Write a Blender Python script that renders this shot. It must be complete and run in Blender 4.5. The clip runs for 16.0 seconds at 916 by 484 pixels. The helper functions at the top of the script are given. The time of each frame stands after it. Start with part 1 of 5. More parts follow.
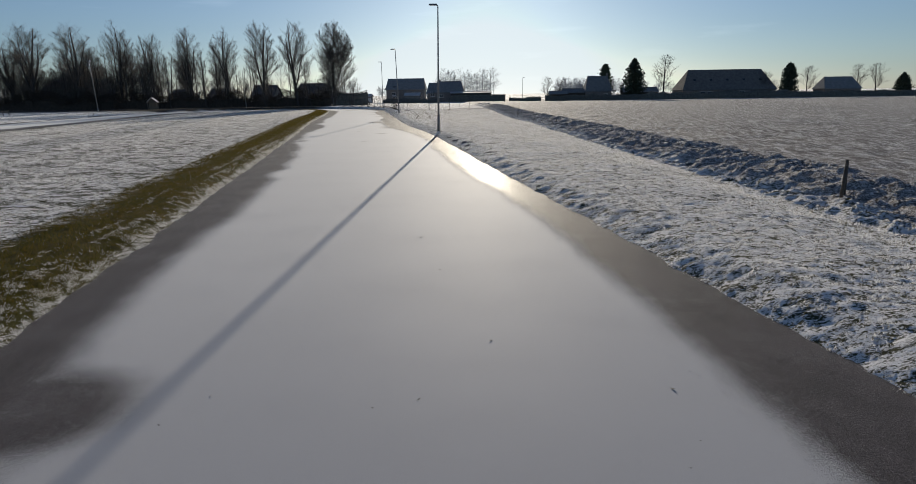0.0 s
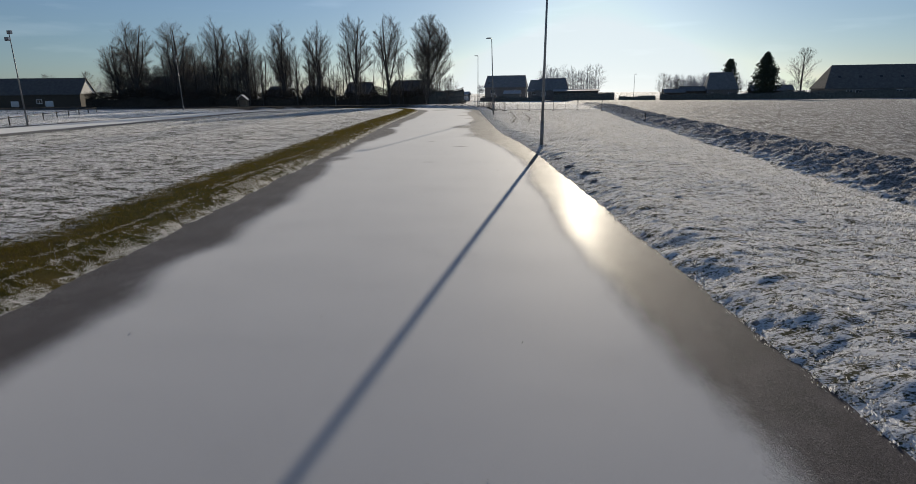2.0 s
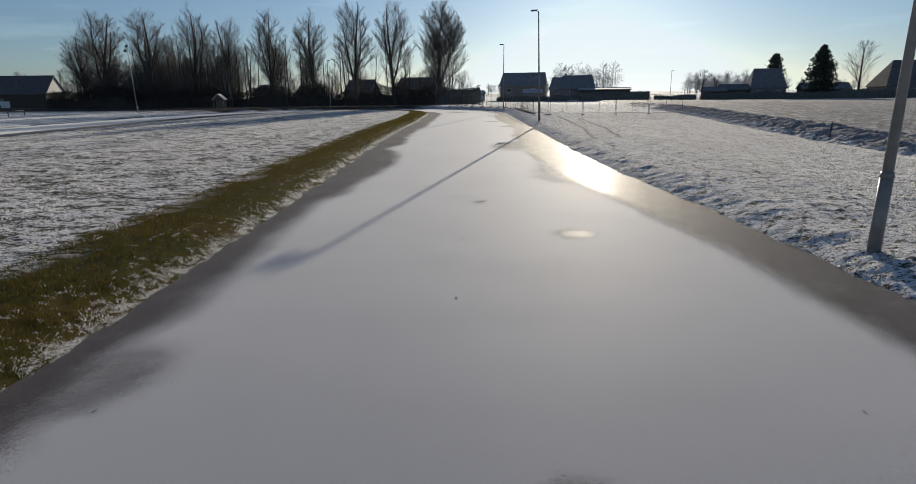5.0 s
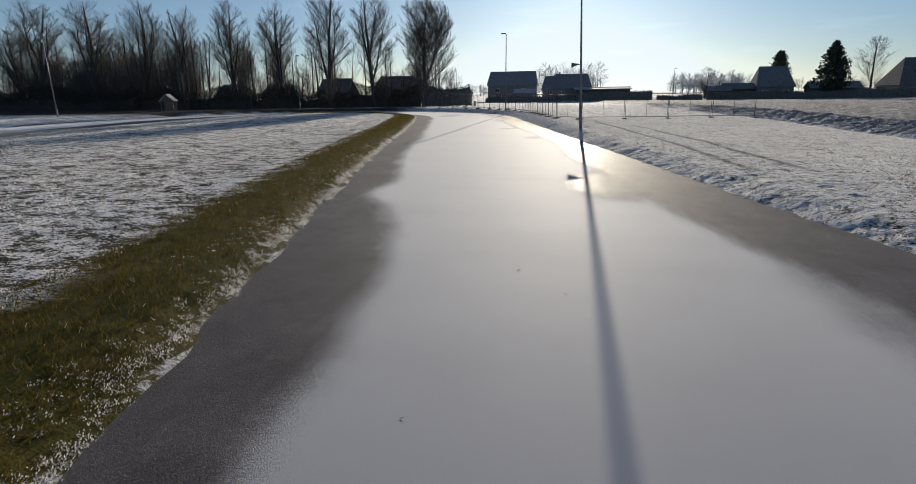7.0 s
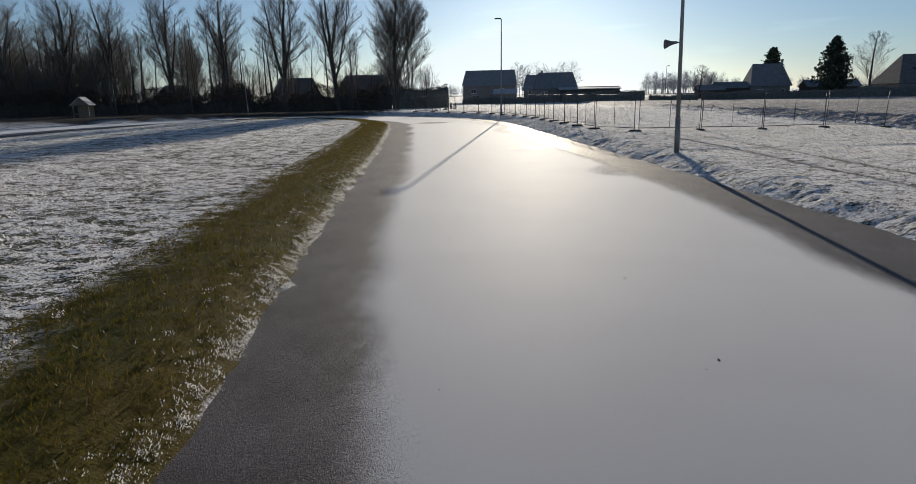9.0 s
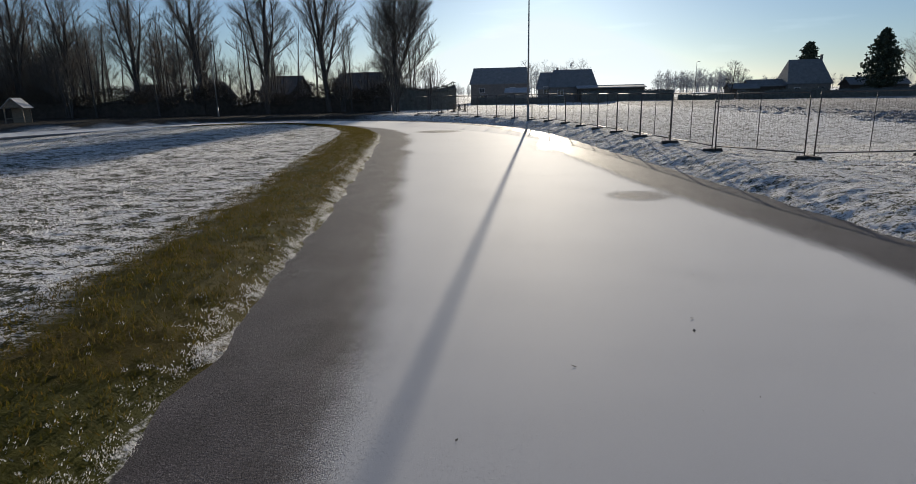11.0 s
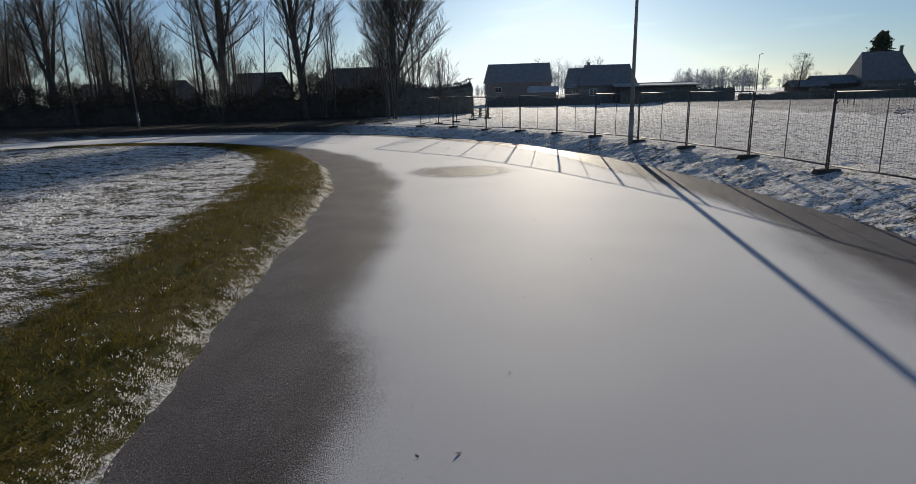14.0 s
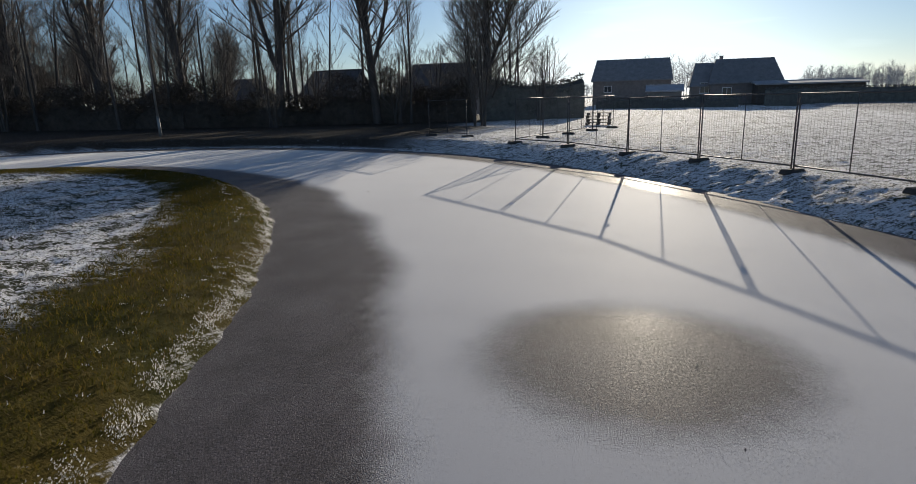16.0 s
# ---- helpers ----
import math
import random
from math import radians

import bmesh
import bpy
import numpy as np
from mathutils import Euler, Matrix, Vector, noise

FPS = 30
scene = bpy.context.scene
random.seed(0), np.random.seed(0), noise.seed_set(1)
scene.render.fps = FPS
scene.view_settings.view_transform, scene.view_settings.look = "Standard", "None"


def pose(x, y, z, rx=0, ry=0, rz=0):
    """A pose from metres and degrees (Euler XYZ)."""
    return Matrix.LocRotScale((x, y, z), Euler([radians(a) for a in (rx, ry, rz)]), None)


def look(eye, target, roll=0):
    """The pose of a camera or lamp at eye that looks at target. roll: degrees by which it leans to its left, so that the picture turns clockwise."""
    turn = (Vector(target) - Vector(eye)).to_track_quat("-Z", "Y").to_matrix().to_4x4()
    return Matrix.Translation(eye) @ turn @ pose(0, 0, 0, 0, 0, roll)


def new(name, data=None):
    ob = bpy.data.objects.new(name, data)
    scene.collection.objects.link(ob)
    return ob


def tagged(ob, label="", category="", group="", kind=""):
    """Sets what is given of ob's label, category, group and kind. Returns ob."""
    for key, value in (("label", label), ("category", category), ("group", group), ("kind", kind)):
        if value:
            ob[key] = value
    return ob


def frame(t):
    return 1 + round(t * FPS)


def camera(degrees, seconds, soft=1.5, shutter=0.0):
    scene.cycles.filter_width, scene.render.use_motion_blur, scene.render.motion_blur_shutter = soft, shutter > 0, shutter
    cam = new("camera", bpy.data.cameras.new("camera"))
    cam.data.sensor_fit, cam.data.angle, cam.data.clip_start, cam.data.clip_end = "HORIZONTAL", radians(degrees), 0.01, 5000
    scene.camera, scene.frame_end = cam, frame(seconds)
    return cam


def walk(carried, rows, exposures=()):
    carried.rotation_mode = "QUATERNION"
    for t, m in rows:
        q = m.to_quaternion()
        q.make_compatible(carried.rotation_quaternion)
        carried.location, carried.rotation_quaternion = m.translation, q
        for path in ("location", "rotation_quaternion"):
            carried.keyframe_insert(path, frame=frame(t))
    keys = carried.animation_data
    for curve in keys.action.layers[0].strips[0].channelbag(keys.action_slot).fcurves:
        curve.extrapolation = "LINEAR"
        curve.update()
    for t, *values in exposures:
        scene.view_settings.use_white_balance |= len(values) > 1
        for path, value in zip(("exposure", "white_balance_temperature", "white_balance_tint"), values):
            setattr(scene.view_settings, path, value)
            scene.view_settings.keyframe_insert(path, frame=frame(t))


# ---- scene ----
cam = camera(75.2, 16.0, soft=0.6, shutter=0.05)
ROWS = [
    (0, 0.000, 0.000, 3.150, 76.04, 0.82, 2.30),
    (0.5, 0.123, 3.631, 3.131, 76.03, 0.76, 4.44),
    (1, -0.096, 7.491, 3.125, 76.02, 0.64, 9.15),
    (1.5, -0.538, 11.149, 3.106, 75.99, 0.62, 10.99),
    (2, -1.301, 15.126, 3.112, 75.98, 0.63, 11.72),
    (2.5, -2.167, 18.816, 3.106, 75.97, 0.64, 12.06),
    (3, -3.290, 22.829, 3.100, 75.97, 0.64, 12.38),
    (3.5, -4.426, 26.546, 3.081, 75.95, 0.64, 12.54),
    (4, -5.742, 30.575, 3.049, 75.95, 0.68, 12.75),
    (6.5, -12.366, 49.927, 2.697, 76.03, 0.77, 11.05),
    (7, -13.751, 54.069, 2.680, 76.05, 0.83, 10.38),
    (7.5, -14.931, 57.913, 2.693, 76.05, 0.94, 8.94),
    (8, -16.217, 62.136, 2.693, 76.04, 0.96, 8.38),
    (8.5, -17.286, 66.074, 2.694, 76.07, 1.01, 7.35),
    (9, -18.395, 70.343, 2.707, 76.08, 1.10, 7.37),
    (11.5, -21.757, 89.261, 2.687, 76.06, 1.24, 7.85),
    (12, -22.588, 93.312, 2.684, 76.06, 1.27, 7.82),
    (12.5, -23.353, 97.045, 2.701, 76.06, 1.30, 7.99),
    (13, -24.159, 101.122, 2.705, 76.07, 1.44, 8.12),
    (13.5, -24.874, 104.896, 2.710, 76.08, 1.45, 8.25),
    (14, -25.629, 108.976, 2.688, 76.11, 1.47, 8.49),
    (14.5, -26.343, 112.699, 2.680, 76.13, 1.57, 8.72),
    (15, -27.095, 116.728, 2.673, 76.20, 1.53, 10.82),
    (15.5, -27.858, 120.410, 2.666, 76.25, 1.59, 12.62),
    (16, -28.770, 124.278, 2.671, 76.36, 1.47, 17.70),
]
walk(cam, [(t, pose(x, y, z, rx, ry, rz)) for t, x, y, z, rx, ry, rz in ROWS], exposures=[(0.0, 0.04), (4.0, 0.08), (8.0, 0.20), (14.0, 0.23), (16.0, 0.36)])

# ---------------------------------------------------------------- world, sun
SUN_EL, SUN_AZ = 12.0, -0.1
world = bpy.data.worlds.new("winter_sky")
scene.world = world
world.use_nodes = True
wn = world.node_tree
wn.nodes.clear()
sky = wn.nodes.new("ShaderNodeTexSky")
sky.sky_type = "NISHITA"
sky.sun_disc = False
sky.sun_elevation = radians(SUN_EL)
sky.sun_rotation = radians(-SUN_AZ)
sky.air_density, sky.dust_density, sky.ozone_density = 1.0, 0.28, 3.0
bg = wn.nodes.new("ShaderNodeBackground")
bg.inputs["Strength"].default_value = 0.064
wo = wn.nodes.new("ShaderNodeOutputWorld")
# frosty air: a paler, cooler cast than the clear-air sky
pale = wn.nodes.new("ShaderNodeHueSaturation")
pale.inputs["Saturation"].default_value = 0.76
cool = wn.nodes.new("ShaderNodeMix")
cool.data_type, cool.blend_type = "RGBA", "MULTIPLY"
cool.inputs[0].default_value = 1.0
cool.inputs[7].default_value = (0.75, 0.915, 1.14, 1)
wn.links.new(sky.outputs[0], pale.inputs["Color"])
wn.links.new(pale.outputs[0], cool.inputs[6])
# thin wisps of high cloud
wtc = wn.nodes.new("ShaderNodeTexCoord")
wmap = wn.nodes.new("ShaderNodeMapping")
wmap.inputs["Scale"].default_value = (2.2, 2.2, 16.0)
wnoise = wn.nodes.new("ShaderNodeTexNoise")
wnoise.inputs["Scale"].default_value, wnoise.inputs["Detail"].default_value = 2.2, 6.0
wramp = wn.nodes.new("ShaderNodeValToRGB")
wramp.color_ramp.elements[0].position, wramp.color_ramp.elements[1].position = 0.61, 0.82
wramp.color_ramp.elements[1].color = (0.22, 0.22, 0.22, 1)
veil = wn.nodes.new("ShaderNodeMix")
veil.data_type, veil.blend_type = "RGBA", "ADD"
veil.inputs[7].default_value = (6.0, 6.2, 6.4, 1)
wn.links.new(wtc.outputs["Generated"], wmap.inputs["Vector"])
wn.links.new(wmap.outputs[0], wnoise.inputs["Vector"])
wn.links.new(wnoise.outputs["Fac"], wramp.inputs[0])
wn.links.new(wramp.outputs[0], veil.inputs[0])
# the low haze evens out the glow along the horizon
cap = wn.nodes.new("ShaderNodeMix")
cap.data_type, cap.blend_type = "RGBA", "DARKEN"
cap.inputs[0].default_value = 0.85
cap.inputs[7].default_value = (11.6, 12.9, 13.6, 1)
wn.links.new(cool.outputs[2], cap.inputs[6])
wn.links.new(cap.outputs[2], veil.inputs[6])
wn.links.new(veil.outputs[2], bg.inputs["Color"])
wn.links.new(bg.outputs[0], wo.inputs["Surface"])

sun = new("sun", bpy.data.lights.new("sun", "SUN"))
sun.data.energy, sun.data.angle, sun.data.color = 4.0, radians(0.4), (1.0, 0.89, 0.72)
sun.matrix_world = look((0, 0, 60), (60 * math.sin(radians(SUN_AZ)), -60 * math.cos(radians(SUN_AZ)) * math.cos(radians(SUN_EL)), 60 - 60 * math.sin(radians(SUN_EL))))


# ---------------------------------------------------------------- materials
def material(name):
    m = bpy.data.materials.new(name)
    m.use_nodes = True
    nt = m.node_tree
    return m, nt, nt.nodes["Principled BSDF"]


def node(nt, kind, **inputs):
    n = nt.nodes.new(kind)
    for key, value in inputs.items():
        n.inputs[key].default_value = value
    return n


def noise_at(nt, scale, detail=4.0, rough=0.6, coords="Object", stretch=(1, 1, 1)):
    tc = nt.nodes.new("ShaderNodeTexCoord")
    mp = nt.nodes.new("ShaderNodeMapping")
    mp.inputs["Scale"].default_value = stretch
    n = node(nt, "ShaderNodeTexNoise", Scale=scale, Detail=detail, Roughness=rough)
    nt.links.new(tc.outputs[coords], mp.inputs["Vector"])
    nt.links.new(mp.outputs[0], n.inputs["Vector"])
    return n.outputs["Fac"]


def ramp(nt, fac, stops):
    r = nt.nodes.new("ShaderNodeValToRGB")
    els = r.color_ramp.elements
    while len(els) < len(stops):
        els.new(0.5)
    for e, (p, c) in zip(els, stops):
        e.position = p
        e.color = (c, c, c, 1) if isinstance(c, (int, float)) else (*c, 1)
    nt.links.new(fac, r.inputs[0])
    return r.outputs[0]


def math_node(nt, op, a, b, c=None, clamp=False):
    n = nt.nodes.new("ShaderNodeMath")
    n.operation, n.use_clamp = op, clamp
    for slot, v in enumerate((a, b, c)):
        if v is None:
            continue
        if isinstance(v, (int, float)):
            n.inputs[slot].default_value = v
        else:
            nt.links.new(v, n.inputs[slot])
    return n.outputs[0]


def mix(nt, fac, a, b):
    n = nt.nodes.new("ShaderNodeMix")
    n.data_type = "RGBA"
    for slot, v in ((0, fac), (6, a), (7, b)):
        if isinstance(v, (int, float)):
            n.inputs[slot].default_value = v
        elif isinstance(v, tuple):
            n.inputs[slot].default_value = (*v, 1)
        else:
            nt.links.new(v, n.inputs[slot])
    return n.outputs[2]


def bump(nt, bsdf, height, strength, distance):
    b = node(nt, "ShaderNodeBump", Strength=strength, Distance=distance)
    nt.links.new(height, b.inputs["Height"])
    nt.links.new(b.outputs[0], bsdf.inputs["Normal"])


def attribute(nt, name):
    a = nt.nodes.new("ShaderNodeAttribute")
    a.attribute_name = name
    return a.outputs["Fac"]


def simple(name, dark, light, scale, rough=0.7, metal=0.0, bump_d=0.01, stretch=(1, 1, 1), vary=0.25, spec=0.5):
    """Two tones mixed by noise at two scales, a shift from object to object, and fine relief."""
    m, nt, b = material(name)
    coarse = noise_at(nt, scale, 3.0, 0.6, stretch=stretch)
    fine = noise_at(nt, scale * 9, 5.0, 0.65, stretch=stretch)
    both = math_node(nt, "ADD", math_node(nt, "MULTIPLY", coarse, 0.6), math_node(nt, "MULTIPLY", fine, 0.4))
    col = mix(nt, ramp(nt, both, [(0.32, 0.0), (0.68, 1.0)]), dark, light)
    info = nt.nodes.new("ShaderNodeObjectInfo")
    hue = node(nt, "ShaderNodeHueSaturation")
    nt.links.new(math_node(nt, "MULTIPLY_ADD", info.outputs["Random"], vary, 1.0 - vary / 2), hue.inputs["Value"])
    nt.links.new(col, hue.inputs["Color"])
    nt.links.new(hue.outputs[0], b.inputs["Base Color"])
    b.inputs["Roughness"].default_value, b.inputs["Metallic"].default_value = rough, metal
    b.inputs["Specular IOR Level"].default_value = spec
    bump(nt, b, fine, 0.5, bump_d)
    return m


def ground_material():
    m, nt, b = material("frosted_ground")
    clump = noise_at(nt, 7.0, 5.0, 0.66)
    fine = noise_at(nt, 30.0, 3.0, 0.7, stretch=(0.6, 1.3, 1))
    broad = noise_at(nt, 0.35, 3.0, 0.5)
    tuft = math_node(nt, "ADD", math_node(nt, "MULTIPLY", clump, 0.28), math_node(nt, "MULTIPLY", fine, 0.72))
    # dark grass colour in the gaps also paints the shade between rimed tufts
    spread = math_node(nt, "ADD", tuft, math_node(nt, "MULTIPLY_ADD", noise_at(nt, 10.0, 3.0, 0.6, stretch=(0.5, 1.3, 1)), 0.5, -0.19))
    frosty = ramp(nt, math_node(nt, "MULTIPLY_ADD", attribute(nt, "gap"), -0.105, spread), [(0.485, 0.0), (0.56, 1.0)])
    turf = mix(nt, clump, (0.030, 0.034, 0.016), (0.085, 0.080, 0.045))
    frost = mix(nt, fine, (0.68, 0.67, 0.69), (0.90, 0.88, 0.89))
    grass = mix(nt, frosty, turf, frost)
    soil = mix(nt, clump, (0.045, 0.036, 0.030), (0.10, 0.085, 0.075))
    earth = mix(nt, ramp(nt, tuft, [(0.455, 0.0), (0.59, 0.82)]), soil, frost)
    # the open field is whiter than its turned edge, with soil showing along the furrows
    furrow = noise_at(nt, 4.5, 3.0, 0.6, stretch=(1.0, 0.25, 1))
    open_field = mix(nt, ramp(nt, math_node(nt, "ADD", tuft, math_node(nt, "MULTIPLY_ADD", furrow, 0.45, -0.235)), [(0.49, 0.10), (0.63, 0.86)]), soil, frost)
    earth = mix(nt, attribute(nt, "field"), earth, open_field)
    col = mix(nt, attribute(nt, "plough"), grass, earth)
    green_t = mix(nt, clump, (0.020, 0.024, 0.003), (0.070, 0.065, 0.008))
    green_t = mix(nt, ramp(nt, broad, [(0.4, 0.0), (0.62, 0.6)]), green_t, (0.098, 0.062, 0.010))
    green = mix(nt, ramp(nt, tuft, [(0.64, 0.0), (0.76, 0.16)]), green_t, frost)
    # rime left in streaks along the foot of the green bank
    streak = noise_at(nt, 3.2, 4.0, 0.65, stretch=(2.6, 0.9, 1))
    rimed = ramp(nt, math_node(nt, "ADD", attribute(nt, "fringe"), math_node(nt, "MULTIPLY_ADD", streak, 1.6, -1.0)), [(0.55, 0.0), (0.80, 0.8)])
    green = mix(nt, math_node(nt, "MULTIPLY", rimed, ramp(nt, fine, [(0.42, 0.15), (0.56, 1.0)])), green, frost)
    leaf_soil = mix(nt, clump, (0.022, 0.017, 0.012), (0.065, 0.052, 0.038))
    litter_col = mix(nt, ramp(nt, tuft, [(0.56, 0.0), (0.70, 0.35)]), leaf_soil, frost)
    col = mix(nt, attribute(nt, "litter"), col, litter_col)
    col = mix(nt, attribute(nt, "green"), col, green)
    nt.links.new(col, b.inputs["Base Color"])
    b.inputs["Roughness"].default_value = 0.85
    b.inputs["Specular IOR Level"].default_value = 0.08
    # fine rime crystals scatter the low light like a nap
    nt.links.new(ramp(nt, col, [(0.12, 0.0), (0.65, 0.6)]), b.inputs["Sheen Weight"])
    b.inputs["Sheen Roughness"].default_value = 0.5
    bump(nt, b, tuft, 1.0, 0.035)
    return m


def ice_material():
    m, nt, b = material("frosted_ice")
    bare = attribute(nt, "bare")
    wob = noise_at(nt, 0.55, 3.0, 0.55, stretch=(0.7, 1.3, 1))
    speck = noise_at(nt, 66.0, 2.0, 0.7)
    mid = noise_at(nt, 4.0, 4.0, 0.6)
    k = math_node(nt, "ADD", bare, math_node(nt, "MULTIPLY_ADD", wob, 0.45, -0.225))
    k = math_node(nt, "ADD", k, math_node(nt, "MULTIPLY_ADD", mid, 0.3, -0.15))
    k = math_node(nt, "ADD", k, math_node(nt, "MULTIPLY_ADD", speck, 1.7, -0.85))
    grit = noise_at(nt, 24.0, 4.0, 0.75)
    k = math_node(nt, "ADD", k, math_node(nt, "MULTIPLY_ADD", grit, 0.7, -0.35))
    clear = ramp(nt, k, [(0.20, 0.0), (0.86, 1.0)])
    dark = mix(nt, mid, (0.024, 0.020, 0.022), (0.062, 0.052, 0.056))
    cloudy = ramp(nt, noise_at(nt, 1.1, 4.0, 0.65, stretch=(1.2, 0.7, 1)), [(0.38, 0.25), (0.62, 1.0)])
    dark = mix(nt, math_node(nt, "MULTIPLY", cloudy, ramp(nt, speck, [(0.50, 0.0), (0.68, 0.75)])), dark, (0.36, 0.315, 0.335))
    dark = mix(nt, ramp(nt, grit, [(0.57, 0.0), (0.73, 0.28)]), dark, (0.30, 0.27, 0.27))
    white = mix(nt, noise_at(nt, 0.25, 4.0, 0.6), (0.415, 0.415, 0.44), (0.485, 0.485, 0.505))
    grain = math_node(nt, "MULTIPLY_ADD", speck, 0.16, 0.92)
    whitened = nt.nodes.new("ShaderNodeHueSaturation")
    nt.links.new(white, whitened.inputs["Color"])
    nt.links.new(grain, whitened.inputs["Value"])
    nt.links.new(mix(nt, clear, whitened.outputs[0], dark), b.inputs["Base Color"])
    nt.links.new(ramp(nt, clear, [(0.0, 0.72), (1.0, 0.64)]), b.inputs["Roughness"])
    # only the specks of clear ice that lie bare of rime shine
    glint = ramp(nt, math_node(nt, "ADD", math_node(nt, "MULTIPLY", grit, 0.5), math_node(nt, "MULTIPLY", noise_at(nt, 48.0, 2.0, 0.6), 0.5)), [(0.44, 0.06), (0.58, 1.0)])
    gloss = math_node(nt, "MULTIPLY", ramp(nt, clear, [(0.0, 0.08), (0.4, 0.11), (1.0, 0.16)]), math_node(nt, "ADD", math_node(nt, "MULTIPLY", glint, clear), math_node(nt, "MULTIPLY_ADD", clear, -0.9, 0.9)))
    nt.links.new(gloss, b.inputs["Specular IOR Level"])
    # a thin smoother skin on the clear ice glitters towards the sun
    nt.links.new(math_node(nt, "MULTIPLY", math_node(nt, "MULTIPLY", glint, clear), 0.085), b.inputs["Coat Weight"])
    b.inputs["Coat Roughness"].default_value, b.inputs["Coat IOR"].default_value = 0.34, 1.31
    nt.links.new(math_node(nt, "MULTIPLY_ADD", clear, -0.25, 0.34), b.inputs["Sheen Weight"])
    b.inputs["Sheen Roughness"].default_value = 0.45
    b.inputs["IOR"].default_value = 1.31
    relief = math_node(nt, "MULTIPLY", math_node(nt, "ADD", speck, math_node(nt, "MULTIPLY", grit, 0.9)), math_node(nt, "MULTIPLY_ADD", clear, 0.94, 0.06))
    bump(nt, b, relief, 1.0, 0.007)
    return m


def blade_material(name, stops, rough=0.7):
    m, nt, b = material(name)
    geo = nt.nodes.new("ShaderNodeNewGeometry")
    col = ramp(nt, geo.outputs["Random Per Island"], stops)
    fine = noise_at(nt, 60.0, 2.0)
    hue = node(nt, "ShaderNodeHueSaturation")
    nt.links.new(col, hue.inputs["Color"])
    nt.links.new(math_node(nt, "MULTIPLY_ADD", fine, 0.5, 0.75), hue.inputs["Value"])
    nt.links.new(hue.outputs[0], b.inputs["Base Color"])
    b.inputs["Roughness"].default_value = rough
    b.inputs["Specular IOR Level"].default_value = 0.1
    # thin blades let some of the low sun through
    glow = nt.nodes.new("ShaderNodeBsdfTranslucent")
    nt.links.new(hue.outputs[0], glow.inputs["Color"])
    both = nt.nodes.new("ShaderNodeMixShader")
    both.inputs[0].default_value = 0.55
    nt.links.new(b.outputs[0], both.inputs[1])
    nt.links.new(glow.outputs[0], both.inputs[2])
    nt.links.new(both.outputs[0], nt.nodes["Material Output"].inputs["Surface"])
    return m


M_GROUND = ground_material()
M_ICE = ice_material()
M_FROST = blade_material("frosted_grass", [(0.0, (0.09, 0.085, 0.05)), (0.16, (0.26, 0.24, 0.18)), (0.30, (0.74, 0.73, 0.73)), (1.0, (0.92, 0.91, 0.91))])
M_GREEN = blade_material("green_grass", [(0.0, (0.030, 0.030, 0.004)), (0.5, (0.088, 0.077, 0.010)), (0.85, (0.138, 0.090, 0.019)), (0.985, (0.14, 0.11, 0.04)), (1.0, (0.55, 0.55, 0.55))])
M_CLOD = simple("frosted_clod", (0.05, 0.045, 0.035), (0.66, 0.66, 0.68), 9.0, 0.9, 0, 0.03, vary=0.3, spec=0.2)
M_EARTH = simple("frozen_earth", (0.06, 0.05, 0.043), (0.34, 0.32, 0.32), 14.0, 0.95, 0, 0.03, vary=0.3, spec=0.1)
M_STEEL = simple("dull_weathered_steel", (0.055, 0.05, 0.048), (0.12, 0.11, 0.105), 6.0, 0.6, 0.3, 0.002)
M_POLE = simple("weathered_lamp_steel", (0.18, 0.18, 0.178), (0.29, 0.29, 0.285), 3.0, 0.5, 0.2, 0.003)
M_LAMP = simple("lamp_housing", (0.10, 0.10, 0.11), (0.18, 0.18, 0.19), 5.0, 0.5, 0.2, 0.002)
M_GLASS = simple("lamp_glass", (0.5, 0.5, 0.5), (0.6, 0.6, 0.6), 4.0, 0.15, 0.0, 0.001)
M_FOOT = simple("dark_rubber_foot", (0.025, 0.023, 0.022), (0.07, 0.065, 0.06), 9.0, 0.85, 0, 0.006)
M_BARK = simple("grey_brown_bark", (0.05, 0.043, 0.038), (0.125, 0.11, 0.10), 3.0, 0.9, 0, 0.03, (1, 1, 0.2))
M_TWIG = simple("brown_twigs", (0.09, 0.08, 0.072), (0.18, 0.16, 0.145), 2.0, 0.85, 0, 0.01)
# far trees: the haze over them is painted as pale grey twigs
M_HAZE_TWIG = simple("haze_pale_far_twigs", (0.38, 0.38, 0.39), (0.55, 0.55, 0.56), 0.5, 0.9, 0, 0.01)
M_NEEDLE = simple("dark_conifer_green", (0.030, 0.042, 0.026), (0.070, 0.090, 0.055), 2.0, 0.8, 0, 0.02)
# leaf colour lightened and greyed to stand in for haze
M_HEDGE = simple("haze_lifted_hedge_leaves", (0.07, 0.075, 0.062), (0.19, 0.19, 0.175), 1.5, 0.85, 0, 0.03)
# distant haze is put into the tile colour, lifting it to a pale grey
M_ROOF = simple("haze_paled_roof_tiles", (0.16, 0.168, 0.178), (0.27, 0.28, 0.29), 1.2, 0.9, 0, 0.03, spec=0.1)
M_THICKET = simple("brown_thicket_twigs", (0.045, 0.035, 0.027), (0.115, 0.092, 0.073), 1.8, 0.9, 0, 0.03)
